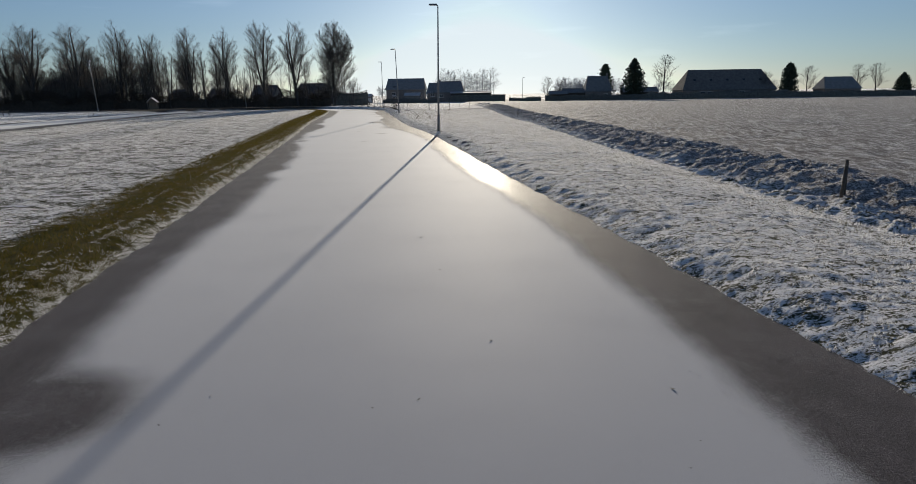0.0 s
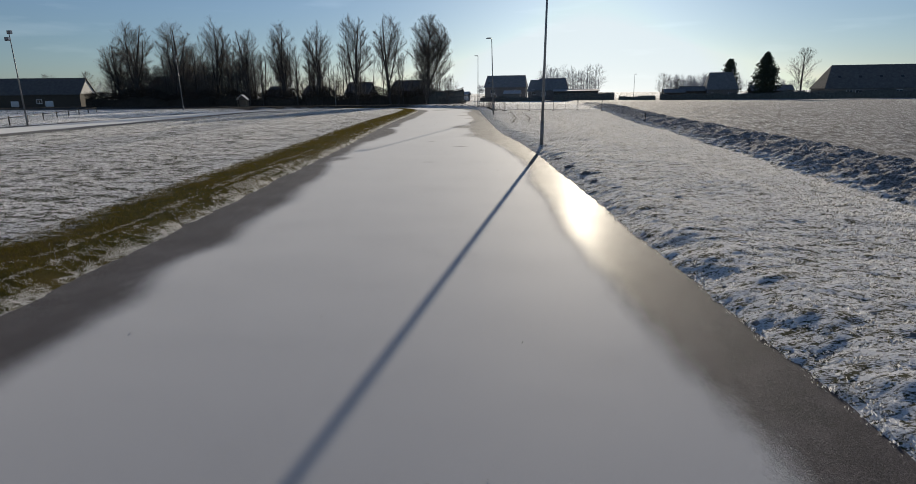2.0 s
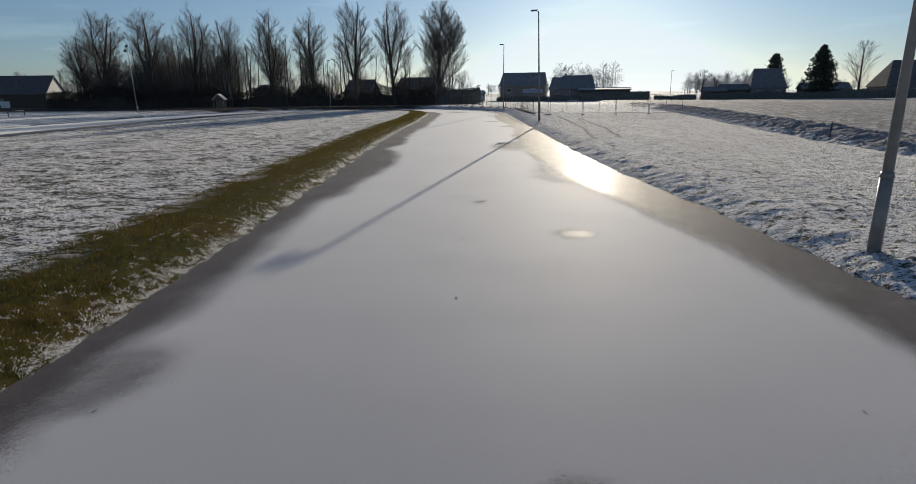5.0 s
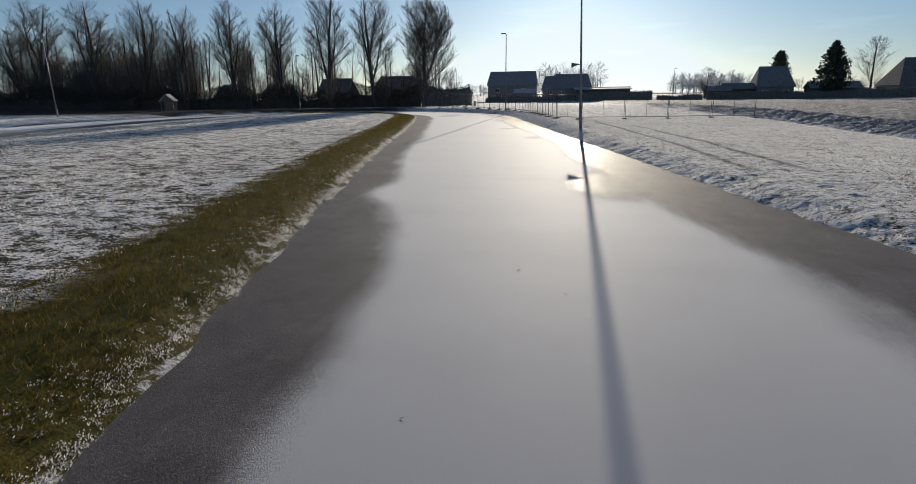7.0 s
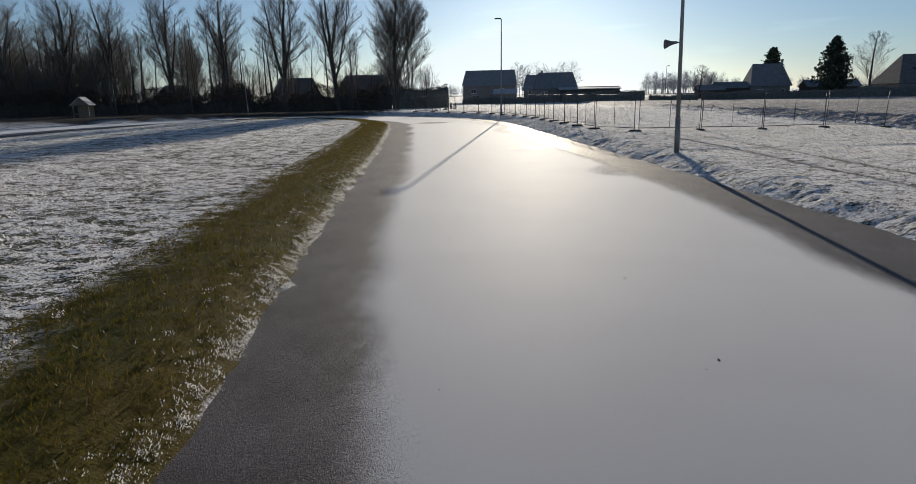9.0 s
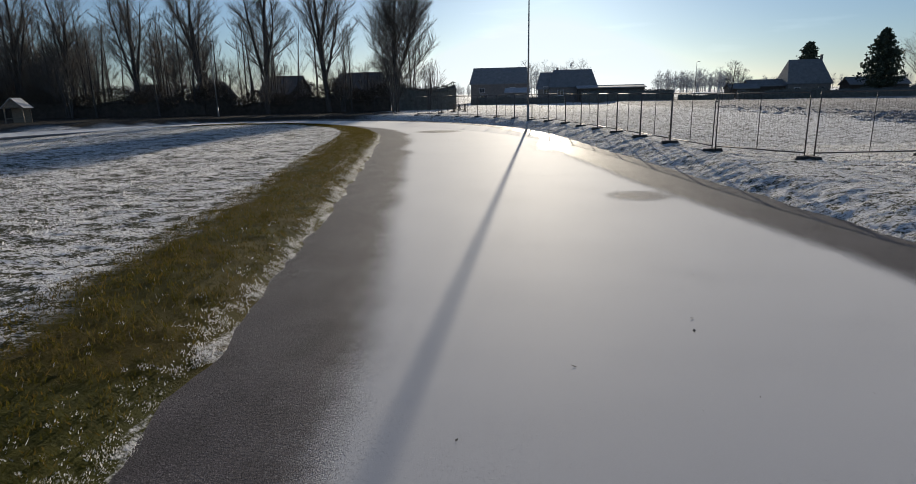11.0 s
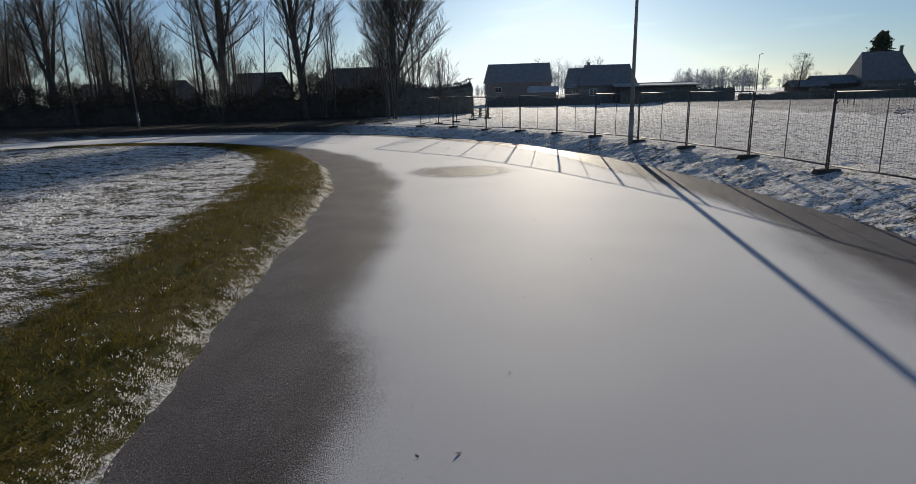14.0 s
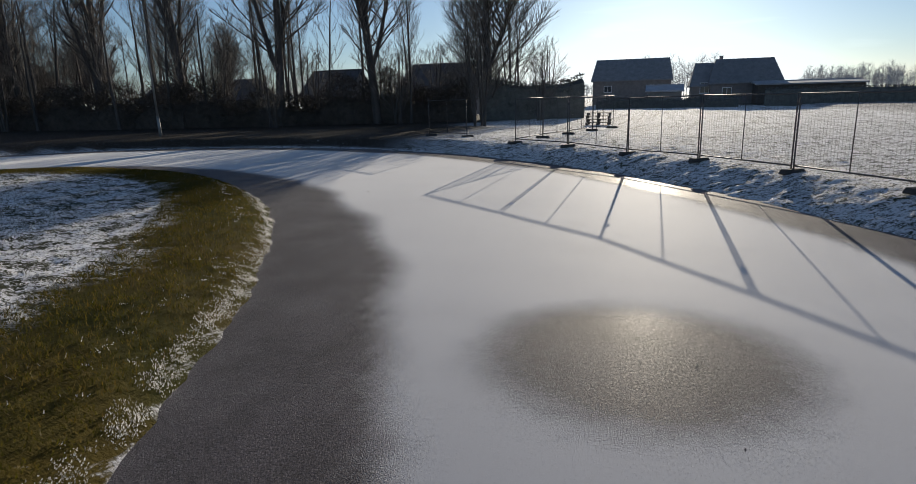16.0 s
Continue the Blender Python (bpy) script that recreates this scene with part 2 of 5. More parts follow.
M_ROOF_DARK = simple("dark_roof_tiles", (0.07, 0.068, 0.070), (0.14, 0.136, 0.135), 1.2, 0.75, 0, 0.03)
M_ROOF_FROST = simple("frosted_flat_roof", (0.30, 0.31, 0.33), (0.48, 0.49, 0.51), 0.8, 0.8, 0, 0.02)
# thatch colour raised towards grey in place of the haze before the barn
M_THATCH = simple("haze_paled_thatch", (0.10, 0.10, 0.10), (0.19, 0.188, 0.185), 1.0, 0.95, 0, 0.06, spec=0.1)
M_BRICK = simple("brown_brick", (0.17, 0.155, 0.145), (0.28, 0.255, 0.24), 1.6, 0.85, 0, 0.01)
M_PLASTER = simple("white_plaster", (0.66, 0.65, 0.62), (0.80, 0.79, 0.77), 0.8, 0.8, 0, 0.004)
M_DARKWOOD = simple("dark_weathered_wood", (0.04, 0.032, 0.025), (0.12, 0.10, 0.08), 2.5, 0.85, 0, 0.01, (1, 1, 5))
M_WOOD = simple("weathered_wood", (0.14, 0.11, 0.08), (0.28, 0.23, 0.18), 2.5, 0.85, 0, 0.01, (1, 1, 5))
M_WINDOW = simple("window_glass", (0.03, 0.035, 0.04), (0.07, 0.08, 0.09), 0.5, 0.06, 0, 0.001)
M_RENDER = simple("dull_grey_render", (0.22, 0.215, 0.205), (0.32, 0.315, 0.30), 0.8, 0.85, 0, 0.004)
M_FRAME = simple("white_window_frame", (0.70, 0.70, 0.69), (0.82, 0.82, 0.81), 1.0, 0.5, 0, 0.002)
M_WHITECAR = simple("white_car_paint", (0.72, 0.72, 0.72), (0.80, 0.80, 0.80), 0.8, 0.3, 0, 0.001)
M_PRINT = simple("pressed_ice", (0.52, 0.515, 0.525), (0.62, 0.61, 0.62), 30.0, 0.9, 0, 0.002, spec=0.05)
M_TYRE = simple("tyre_rubber", (0.015, 0.015, 0.015), (0.04, 0.04, 0.04), 6.0, 0.8, 0, 0.003)


# ---------------------------------------------------------------- mesh helpers
def mesh_of(name, verts, faces, mats, smooth=False):
    me = bpy.data.meshes.new(name)
    me.from_pydata([tuple(v) for v in verts], [], faces)
    for m in mats if isinstance(mats, (list, tuple)) else [mats]:
        me.materials.append(m)
    if smooth:
        me.polygons.foreach_set("use_smooth", [True] * len(me.polygons))
    me.update()
    return me


def part(name, bm, mat, parent, label=""):
    """Links a bmesh, or a ready mesh, as one mesh object under a thing or a part."""
    if isinstance(bm, bmesh.types.BMesh):
        me = bpy.data.meshes.new(name)
        bm.to_mesh(me)
        bm.free()
    else:
        me = bm
    if mat and not me.materials:
        me.materials.append(mat)
    ob = new(name, me)
    ob.parent = parent
    if label:
        ob["label"] = label
    return ob


def thing(name, m, label, category, group="", kind=""):
    ob = new(name)
    ob.matrix_basis = m
    return tagged(ob, label, category, group, kind)


def box(sx, sy, sz, at=(0, 0, 0), bevel=0.0, bm=None, turn=None):
    """A bevelled box, its middle at the given place, added to bm."""
    own = bmesh.new()
    bmesh.ops.create_cube(own, size=1.0, matrix=Matrix.Diagonal((sx, sy, sz, 1)))
    if bevel:
        bmesh.ops.bevel(own, geom=own.edges[:], offset=bevel, segments=2, affect="EDGES", profile=0.5)
    own.transform(Matrix.Translation(at) @ (turn or Matrix()))
    if bm is None:
        return own
    tmp = bpy.data.meshes.new("tmp")
    own.to_mesh(tmp)
    own.free()
    bm.from_mesh(tmp)
    bpy.data.meshes.remove(tmp)
    return bm


def rod(p, q, r0, r1=None, sides=8, bm=None):
    """A tapered round bar from p to q."""
    bm = bm or bmesh.new()
    p, q = Vector(p), Vector(q)
    turn = (q - p).to_track_quat("Z", "Y").to_matrix()
    rings = []
    for c, r in ((p, r0), (q, r0 if r1 is None else r1)):
        rings.append([bm.verts.new(c + turn @ Vector((r * math.cos(a), r * math.sin(a), 0))) for a in [2 * math.pi * k / sides for k in range(sides)]])
    for k in range(sides):
        f = bm.faces.new((rings[0][k], rings[0][(k + 1) % sides], rings[1][(k + 1) % sides], rings[1][k]))
        f.smooth = True
    bm.faces.new(list(reversed(rings[0])))
    bm.faces.new(rings[1])
    return bm


def prism(profile, y0, y1, bm=None):
    """An outline in x and z drawn along y."""
    bm = bm or bmesh.new()
    a = [bm.verts.new((x, y0, z)) for x, z in profile]
    b = [bm.verts.new((x, y1, z)) for x, z in profile]
    n = len(profile)
    for k in range(n):
        bm.faces.new((a[k], a[(k + 1) % n], b[(k + 1) % n], b[k]))
    bm.faces.new(list(reversed(a)))
    bm.faces.new(b)
    bmesh.ops.recalc_face_normals(bm, faces=bm.faces[:])
    return bm


def lattice(ix, iy, seed):
    h = (ix.astype(np.int64) * 374761393 + iy.astype(np.int64) * 668265263 + seed * 974634777) & 0x7FFFFFFF
    h = ((h ^ (h >> 13)) * 1274126177) & 0x7FFFFFFF
    return ((h ^ (h >> 16)) & 0xFFFF) / 65535.0


def vnoise(x, y, size, seed=0):
    """Smooth random values from 0 to 1 over the plan, with humps of the given size."""
    x, y = np.asarray(x, float) / size, np.asarray(y, float) / size
    ix, iy = np.floor(x), np.floor(y)
    fx, fy = x - ix, y - iy
    fx, fy = fx * fx * (3 - 2 * fx), fy * fy * (3 - 2 * fy)
    a, b = lattice(ix, iy, seed), lattice(ix + 1, iy, seed)
    c, d = lattice(ix, iy + 1, seed), lattice(ix + 1, iy + 1, seed)
    return (a * (1 - fx) + b * fx) * (1 - fy) + (c * (1 - fx) + d * fx) * fy


def sstep(v, a, b):
    t = np.clip((np.asarray(v, float) - a) / (b - a), 0, 1)
    return t * t * (3 - 2 * t)


# ---------------------------------------------------------------- the plan of the rink
HEADING = radians(12.27)
CX, CY = -57.8, 118.4


def rink(x, y):
    """Distances in the plan: how far inside the infield, and how far outside the outer edge of the ice."""
    x, y = np.asarray(x, float), np.asarray(y, float)
    along = -(x - CX) * math.sin(HEADING) + (y - CY) * math.cos(HEADING)
    p = (x - CX) * math.cos(HEADING) + (y - CY) * math.sin(HEADING)
    left_edge = -4.9 - 0.2175 * y - 0.2 * sstep(y, 50, 70) + 0.5 * sstep(y, 80, 104)
    right_edge = 5.5 - 0.2 * y - 0.9 * sstep(y, 45, 70)
    in_r = (left_edge - x) * 0.977
    out_r = (x - right_edge) * 0.977
    din_s = np.minimum(in_r, p + 6.1)
    dout_s = np.maximum(out_r, -17.3 - p)
    v = np.hypot(p - 10.2, np.maximum(along, 0)) + 1e-6
    rin = np.hypot((p - 10.2) / 16.35, np.maximum(along, 0) / 23.2) + 1e-6
    rout = np.hypot((p - 10.2) / 27.5, np.maximum(along, 0) / 35.2) + 1e-6
    w = sstep(along, -3, 6)
    din = din_s * (1 - w) + (v / rin - v) * w
    dout = dout_s * (1 - w) + (v - v / rout) * w
    return din, dout


def ridge_distance(x, y):
    """How far a place lies beyond the near foot of the ploughed field's raised edge."""
    return np.asarray(x, float) - (10.0 - 0.078 * np.asarray(y, float) + 0.5 * (vnoise(y, y * 0, 9.0, 5) - 0.5))


def wheel_tracks(x, y):
    """Two pressed ruts that a vehicle left on the outer meadow."""
    mid = np.interp(y, [70, 77, 85, 90, 98, 103, 110], [-7.0, -7.6, -8.2, -9.0, -10.2, -11.2, -13.0])
    rut = np.exp(-((np.abs(x - mid) - 0.8) / 0.17) ** 2)
    return rut * sstep(y, 71, 76) * (1 - sstep(y, 101, 104))


def litter_cover(x, y, din, dout):
    """Where fallen leaves lie under the trees and the rime is thin."""
    edge = -(x + 41.5) + 6 * (vnoise(x, y, 7.0, 91) - 0.5)
    return 0.75 * wheel_tracks(x, y) + sstep(edge, -3, 4) * sstep(y, 118, 140) * (1 - sstep(y, 200, 235)) * (dout > din) * sstep(dout, 0.1, 0.7)


def shaded_tuft_gaps(x, y, din, dout):
    """Where the sward is thin and painted dark as shade between tufts: long gaps on the inner field, small ones on the
    outer bank.
    """
    inner = 1 - sstep(vnoise(x * 0.42, y * 1.25, 0.22, 72), 0.32, 0.52)
    outer = 1 - sstep(vnoise(x * 0.6, y * 1.2, 0.15, 71), 0.20, 0.42)
    return np.where(din > dout, 0.14 + 0.86 * inner, 0.65 * outer)


def bank_height(y):
    return 0.27 + 0.26 * sstep(y, 75, 120)


def height(x, y):
    din, dout = rink(x, y)
    wob = (vnoise(x, y, 0.9, 1) - 0.5) * 0.55 + (vnoise(x, y, 0.35, 2) - 0.5) * 0.3
    lump = (vnoise(x, y, 0.9, 3) - 0.5) * 0.025 + (vnoise(x, y, 3.0, 4) - 0.5) * 0.06
    west = sstep((x - CX) * math.cos(HEADING) + (y - CY) * math.sin(HEADING), -3, 6)
    z_in = -0.14 + (0.18 + 0.16 * west) * sstep(din + 0.4 * wob, -0.62, 0.65 + 2 * (1 - west)) + 0.07 * west * sstep(din, 0.2, 1.2) * (1 - sstep(din, 1.6, 3.6))
    wide = 1.3 + 1.0 * sstep(y, 85, 125)
    z_out = -0.14 + (0.14 + bank_height(y)) * sstep(dout + 0.38 * wob, -0.5, wide)
    near_bank = sstep(dout, -0.1, 0.5) * (1 - sstep(dout, wide + 0.5, wide + 2.5))
    z_out = z_out + near_bank * (vnoise(x, y, 0.8, 6) - 0.45) * 0.03
    q = ridge_distance(x, y)
    rough = sstep(q, -0.3, 0.6) * (1 - sstep(q, 2.6, 4.0))
    z_out = z_out * (1 - 0.7 * sstep(y, 150, 210))
    z_out = z_out - 0.10 * sstep(q, -1.8, -0.4) * (1 - sstep(q, -0.2, 0.9)) + (0.32 - 0.30 * sstep(q, 6, 40)) * sstep(q, 0.0, 2.4)
    z_out = z_out + rough * (vnoise(x, y, 0.9, 7) - 0.5) * 0.2
    z_out = z_out + sstep(q, 2.5, 4.0) * (vnoise(x * 1.8, y * 0.6, 0.8, 9) - 0.5) * 0.16
    z = np.where(din > dout, z_in, z_out)
    calm = sstep(np.maximum(din, dout), -0.1, 0.8)
    return z + lump * calm


def grid_lines(fine_from, fine_to, step, reach):
    mid = list(np.arange(fine_from, fine_to, step))
    right, left, g = [fine_to], [], step
    while right[-1] < reach:
        g *= 1.22
        right.append(right[-1] + g)
    g, last = step, fine_from
    while last > -reach:
        g *= 1.22
        last -= g
        left.append(last)
    return np.array(left[::-1] + mid + right)


def build_ground():
    gx = grid_lines(-56.0, 16.0, 0.33, 3200.0)
    gy = grid_lines(1.0, 160.0, 0.36, 3400.0)
    X, Y = np.meshgrid(gx, gy)
    Z = height(X, Y)
    far = np.hypot(X + 25, Y - 90)
    Z = np.where(far > 130, Z + (0.05 - Z) * sstep(far, 130, 260), Z)
    nx, ny = len(gx), len(gy)
    idx = np.arange(nx * ny).reshape(ny, nx)
    faces = np.stack([idx[:-1, :-1], idx[:-1, 1:], idx[1:, 1:], idx[1:, :-1]], -1).reshape(-1, 4)
    me = bpy.data.meshes.new("ground")
    me.vertices.add(nx * ny)
    me.vertices.foreach_set("co", np.stack([X, Y, Z], -1).astype(np.float32).ravel())
    me.loops.add(faces.size)
    me.loops.foreach_set("vertex_index", faces.ravel().astype(np.int32))
    me.polygons.add(len(faces))
    me.polygons.foreach_set("loop_start", np.arange(0, faces.size, 4, dtype=np.int32))
    me.update(calc_edges=True)
    me.polygons.foreach_set("use_smooth", np.ones(len(faces), dtype=bool))
    din, dout = rink(X, Y)
    wob = (vnoise(X, Y, 1.6, 11) - 0.5) * 0.9 + (vnoise(X, Y, 0.5, 12) - 0.5) * 0.5
    green = sstep(din + 0.2 * wob, -0.8, -0.6) * (1 - sstep(din + wob, 1.9, 2.7)) * (din > dout) * sstep((X - CX) * math.cos(HEADING) + (Y - CY) * math.sin(HEADING), -3, 6)
    q = ridge_distance(X, Y)
    plough = sstep(q + wob, 0.0, 0.8) * (dout > din) * (Y < 320)
    fringe = 1 - sstep(din, -0.05, 0.16 + 0.3 * (1 - sstep(Y, 30, 60)))
    for key, val in (("green", green), ("plough", plough), ("fringe", fringe), ("litter", litter_cover(X, Y, din, dout)), ("field", sstep(ridge_distance(X, Y) + wob, 2.6, 4.4)), ("gap", shaded_tuft_gaps(X, Y, din, dout))):
        at = me.attributes.new(key, "FLOAT", "POINT")
        at.data.foreach_set("value", val.astype(np.float32).ravel())
    me.materials.append(M_GROUND)
    ob = new("ground", me)
    tagged(ob, "frost-covered grass meadow and ploughed field with green bank", "ground", kind="structure")


# the patch at (-13.4, 43.2) paints a lamp head's shadow as dark ice
PATCHES = [(-28.8, 130.3, 1.75, 1.65, 0.95), (-4.9, 5.4, 1.3, 1.1, 0.9), (-12.2, 72.5, 1.7, 3.0, 0.75), (-15.5, 92.0, 1.0, 1.6, 0.5),
           (-9.0, 62.5, 1.6, 4.5, 0.5), (-20.5, 118.0, 1.3, 5.0, 0.4), (-9.5, 71.0, 1.2, 4.0, 0.5), (-18.5, 101.4, 0.9, 0.8, 0.75),
           (-8.6, 50.8, 0.5, 0.5, 0.6), (-11.6, 73.2, 1.4, 0.6, 0.55), (-13.4, 43.2, 0.7, 1.0, 0.6), (-8.4, 42.3, 0.25, 0.25, 0.6), (-11.3, 54.2, 0.22, 0.22, 0.7), (-34.3, 133.1, 1.0, 0.9, 0.6)]


def build_ice():
    gx = grid_lines(-88.0, 9.0, 0.25, 10.0)
    gx = gx[(gx > -100) & (gx < 12)]
    gy = np.arange(-30.0, 157.0, 0.3)
    X, Y = np.meshgrid(gx, gy)
    din, dout = rink(X, Y)
    inside = np.maximum(din, dout)
    # clear dark ice along both edges, a rime-white middle
    wl = np.interp(Y, [10, 20, 31, 33, 38.5, 44, 54, 60, 66, 70, 72.5, 80, 100, 113, 120, 132], [1.2, 1.4, 1.6, 1.5, 1.1, 0.8, 0.9, 1.9, 1.9, 1.2, 1.7, 1.35, 1.65, 1.75, 1.85, 2.2]) + 0.5 * (vnoise(X, Y, 1.9, 21) - 0.5)
    wr = np.interp(Y, [5, 12.6, 16.4, 23, 31.5, 36, 43.5, 50, 60, 68, 78, 91, 105, 117.5, 123, 140], [1.6, 0.95, 0.95, 1.25, 1.25, 1.1, 1.0, 1.0, 2.1, 2.2, 2.1, 1.4, 2.0, 1.85, 1.3, 1.2]) + 0.4 * (vnoise(X, Y, 4.0, 22) - 0.5)
    bare = np.maximum(sstep(din, -wl - 0.42, -wl + 0.42), sstep(dout, -wr - 0.32, -wr + 0.32))
    for cx, cy, ax, ay, k in PATCHES:
        r = np.hypot((X - cx) / ax, (Y - cy) / ay)
        bare = np.maximum(bare, k * (1 - sstep(r, 0.55, 1.25)))
    keep = inside < 1.2
    ny, nx = X.shape
    idx = np.arange(nx * ny).reshape(ny, nx)
    faces = np.stack([idx[:-1, :-1], idx[:-1, 1:], idx[1:, 1:], idx[1:, :-1]], -1).reshape(-1, 4)
    faces = faces[keep.ravel()[faces].all(1)]
    used = np.unique(faces)
    remap = np.full(nx * ny, -1)
    remap[used] = np.arange(len(used))
    me = mesh_of("ice_rink", np.stack([X.ravel()[used], Y.ravel()[used], 0 * used], -1).tolist(), remap[faces].tolist(), M_ICE)
    at = me.attributes.new("bare", "FLOAT", "POINT")
    at.data.foreach_set("value", bare.ravel()[used].astype(np.float32))
    ob = new("ice_rink", me)
    tagged(ob, "frozen skating rink, rime-white ice with dark clear edges", "ice rink", kind="structure")


def build_turf(name, where, label):
    """A finely broken sheet over the ground: the rimed sward beside the ice, or the clods of the field's edge."""
    step = {"infield": 0.095, "bank": 0.085, "ridge": 0.11, "infield_far": 0.17, "meadow_far": 0.17}[where]
    x0, x1 = {"infield": (-56.0, -5.0), "bank": (-52.0, 13.0), "ridge": (-4.0, 15.5), "infield_far": (-56.0, -9.0), "meadow_far": (-40.0, 11.0)}[where]
    X, Y = np.meshgrid(np.arange(x0, x1, step), np.arange(4.0, 156.0 if where != "ridge" else 130.0, step))
    din, dout = rink(X, Y)
    wob = (vnoise(X, Y, 1.6, 11) - 0.5) * 0.9 + (vnoise(X, Y, 0.5, 12) - 0.5) * 0.5
    green = 0 * X
    plough = 0 * X
    fine = (lattice(np.round(X / step), np.round(Y / step), 82) - 0.5) * (0.034 if step < 0.1 else 0.045) * (3.0 if where == "ridge" else 1.0) + (vnoise(X * 0.8 + Y * 0.4, Y * 1.25, 0.19, 84) - 0.5) * 0.04
    if where == "ridge":
        d, reach = ridge_distance(X, Y) + 0.5, 4.6
        grooves = np.abs(vnoise(X + 0.5 * Y, Y * 0.8 - 0.4 * X, 0.55, 85) - 0.5) * 2
        clump = 0.02 + (1 - grooves) ** 2 * 0.15 + (vnoise(X, Y, 0.24, 86) - 0.5) * 0.12 + fine * 0.8
        plough = sstep(d + wob, 0.5, 1.2)
    elif where.endswith("far"):
        d, reach = (din - 5.3, 13.0) if where == "infield_far" else (np.minimum(dout - 5.3, 1.2 - ridge_distance(X, Y)), 30.0)
        clump = 0.03 + fine + (vnoise(X * 0.7, Y * 1.2, 0.5, 83) - 0.5) * 0.022
    else:
        d, reach = (din, 6.2) if where == "infield" else (dout, 6.2)
        clump = 0.035 + fine + (vnoise(X * 0.7, Y * 1.2, 0.42, 83) - 0.5) * 0.012
        if where == "infield":
            green = sstep(din + 0.2 * wob, -0.8, -0.6) * (1 - sstep(din + wob, 1.9, 2.7))
            clump = clump * (1 - 0.4 * green)
        else:
            tuss = np.maximum(vnoise(X, Y, 0.42, 87) - 0.62, 0) / 0.38
            clump = clump + tuss * 0.02 * (1 - sstep(dout, 1.0, 2.6)) + tuss * 0.006
    keep = (d > -0.15) & (d < reach)
    edge = sstep(d, -0.1, 0.3) * (1 - sstep(d, reach - 1.2, reach))
    Z = height(X, Y) + clump * edge - 0.02 - 0.05 * (1 - edge)
    ny, nx = X.shape
    idx = np.arange(nx * ny).reshape(ny, nx)
    faces = np.stack([idx[:-1, :-1], idx[:-1, 1:], idx[1:, 1:], idx[1:, :-1]], -1).reshape(-1, 4)
    faces = faces[keep.ravel()[faces].all(1)]
    used = np.unique(faces)
    remap = np.full(nx * ny, -1, dtype=np.int32)
    remap[used] = np.arange(len(used))
    faces = remap[faces]
    me = bpy.data.meshes.new(name)
    me.vertices.add(len(used))
    me.vertices.foreach_set("co", np.stack([X.ravel()[used], Y.ravel()[used], Z.ravel()[used]], -1).astype(np.float32).ravel())
    me.loops.add(faces.size)
    me.loops.foreach_set("vertex_index", faces.ravel())
    me.polygons.add(len(faces))
    me.polygons.foreach_set("loop_start", np.arange(0, faces.size, 4, dtype=np.int32))
    me.update(calc_edges=True)
    fringe = 1 - sstep(din, -0.05, 0.16 + 0.3 * (1 - sstep(Y, 30, 60)))
    for key, val in (("green", green), ("plough", plough), ("fringe", fringe), ("litter", litter_cover(X, Y, din, dout)), ("field", sstep(ridge_distance(X, Y) + wob, 2.6, 4.4)), ("gap", shaded_tuft_gaps(X, Y, din, dout))):
        at = me.attributes.new(key, "FLOAT", "POINT")
        at.data.foreach_set("value", val.ravel()[used].astype(np.float32))
    me.materials.append(M_GROUND)
    tagged(new(name, me), label, "grass" if where != "ridge" else "clods", kind="stuff")


build_ground()
build_turf("infield_turf", "infield", "rough rimed sward with a green strip beside the ice")
build_turf("bank_turf", "bank", "rough rimed sward on the outer bank")
build_turf("field_edge", "ridge", "frosted clods on the raised edge of the ploughed field")
build_turf("infield_sward", "infield_far", "frost-covered grass of the inner field")
build_turf("meadow_sward", "meadow_far", "frost-covered grass of the outer meadow")
build_ice()


def ground_z(x, y):
    return float(height(np.array([x]), np.array([y]))[0])


# ---------------------------------------------------------------- grass and clods
RNG = np.random.default_rng(7)


def scatter(n, x0, x1, y0, y1, keep):
    x, y = RNG.uniform(x0, x1, n), RNG.uniform(y0, y1, n)
    din, dout = rink(x, y)
    ok = keep(x, y, din, dout)
    return x[ok], y[ok]


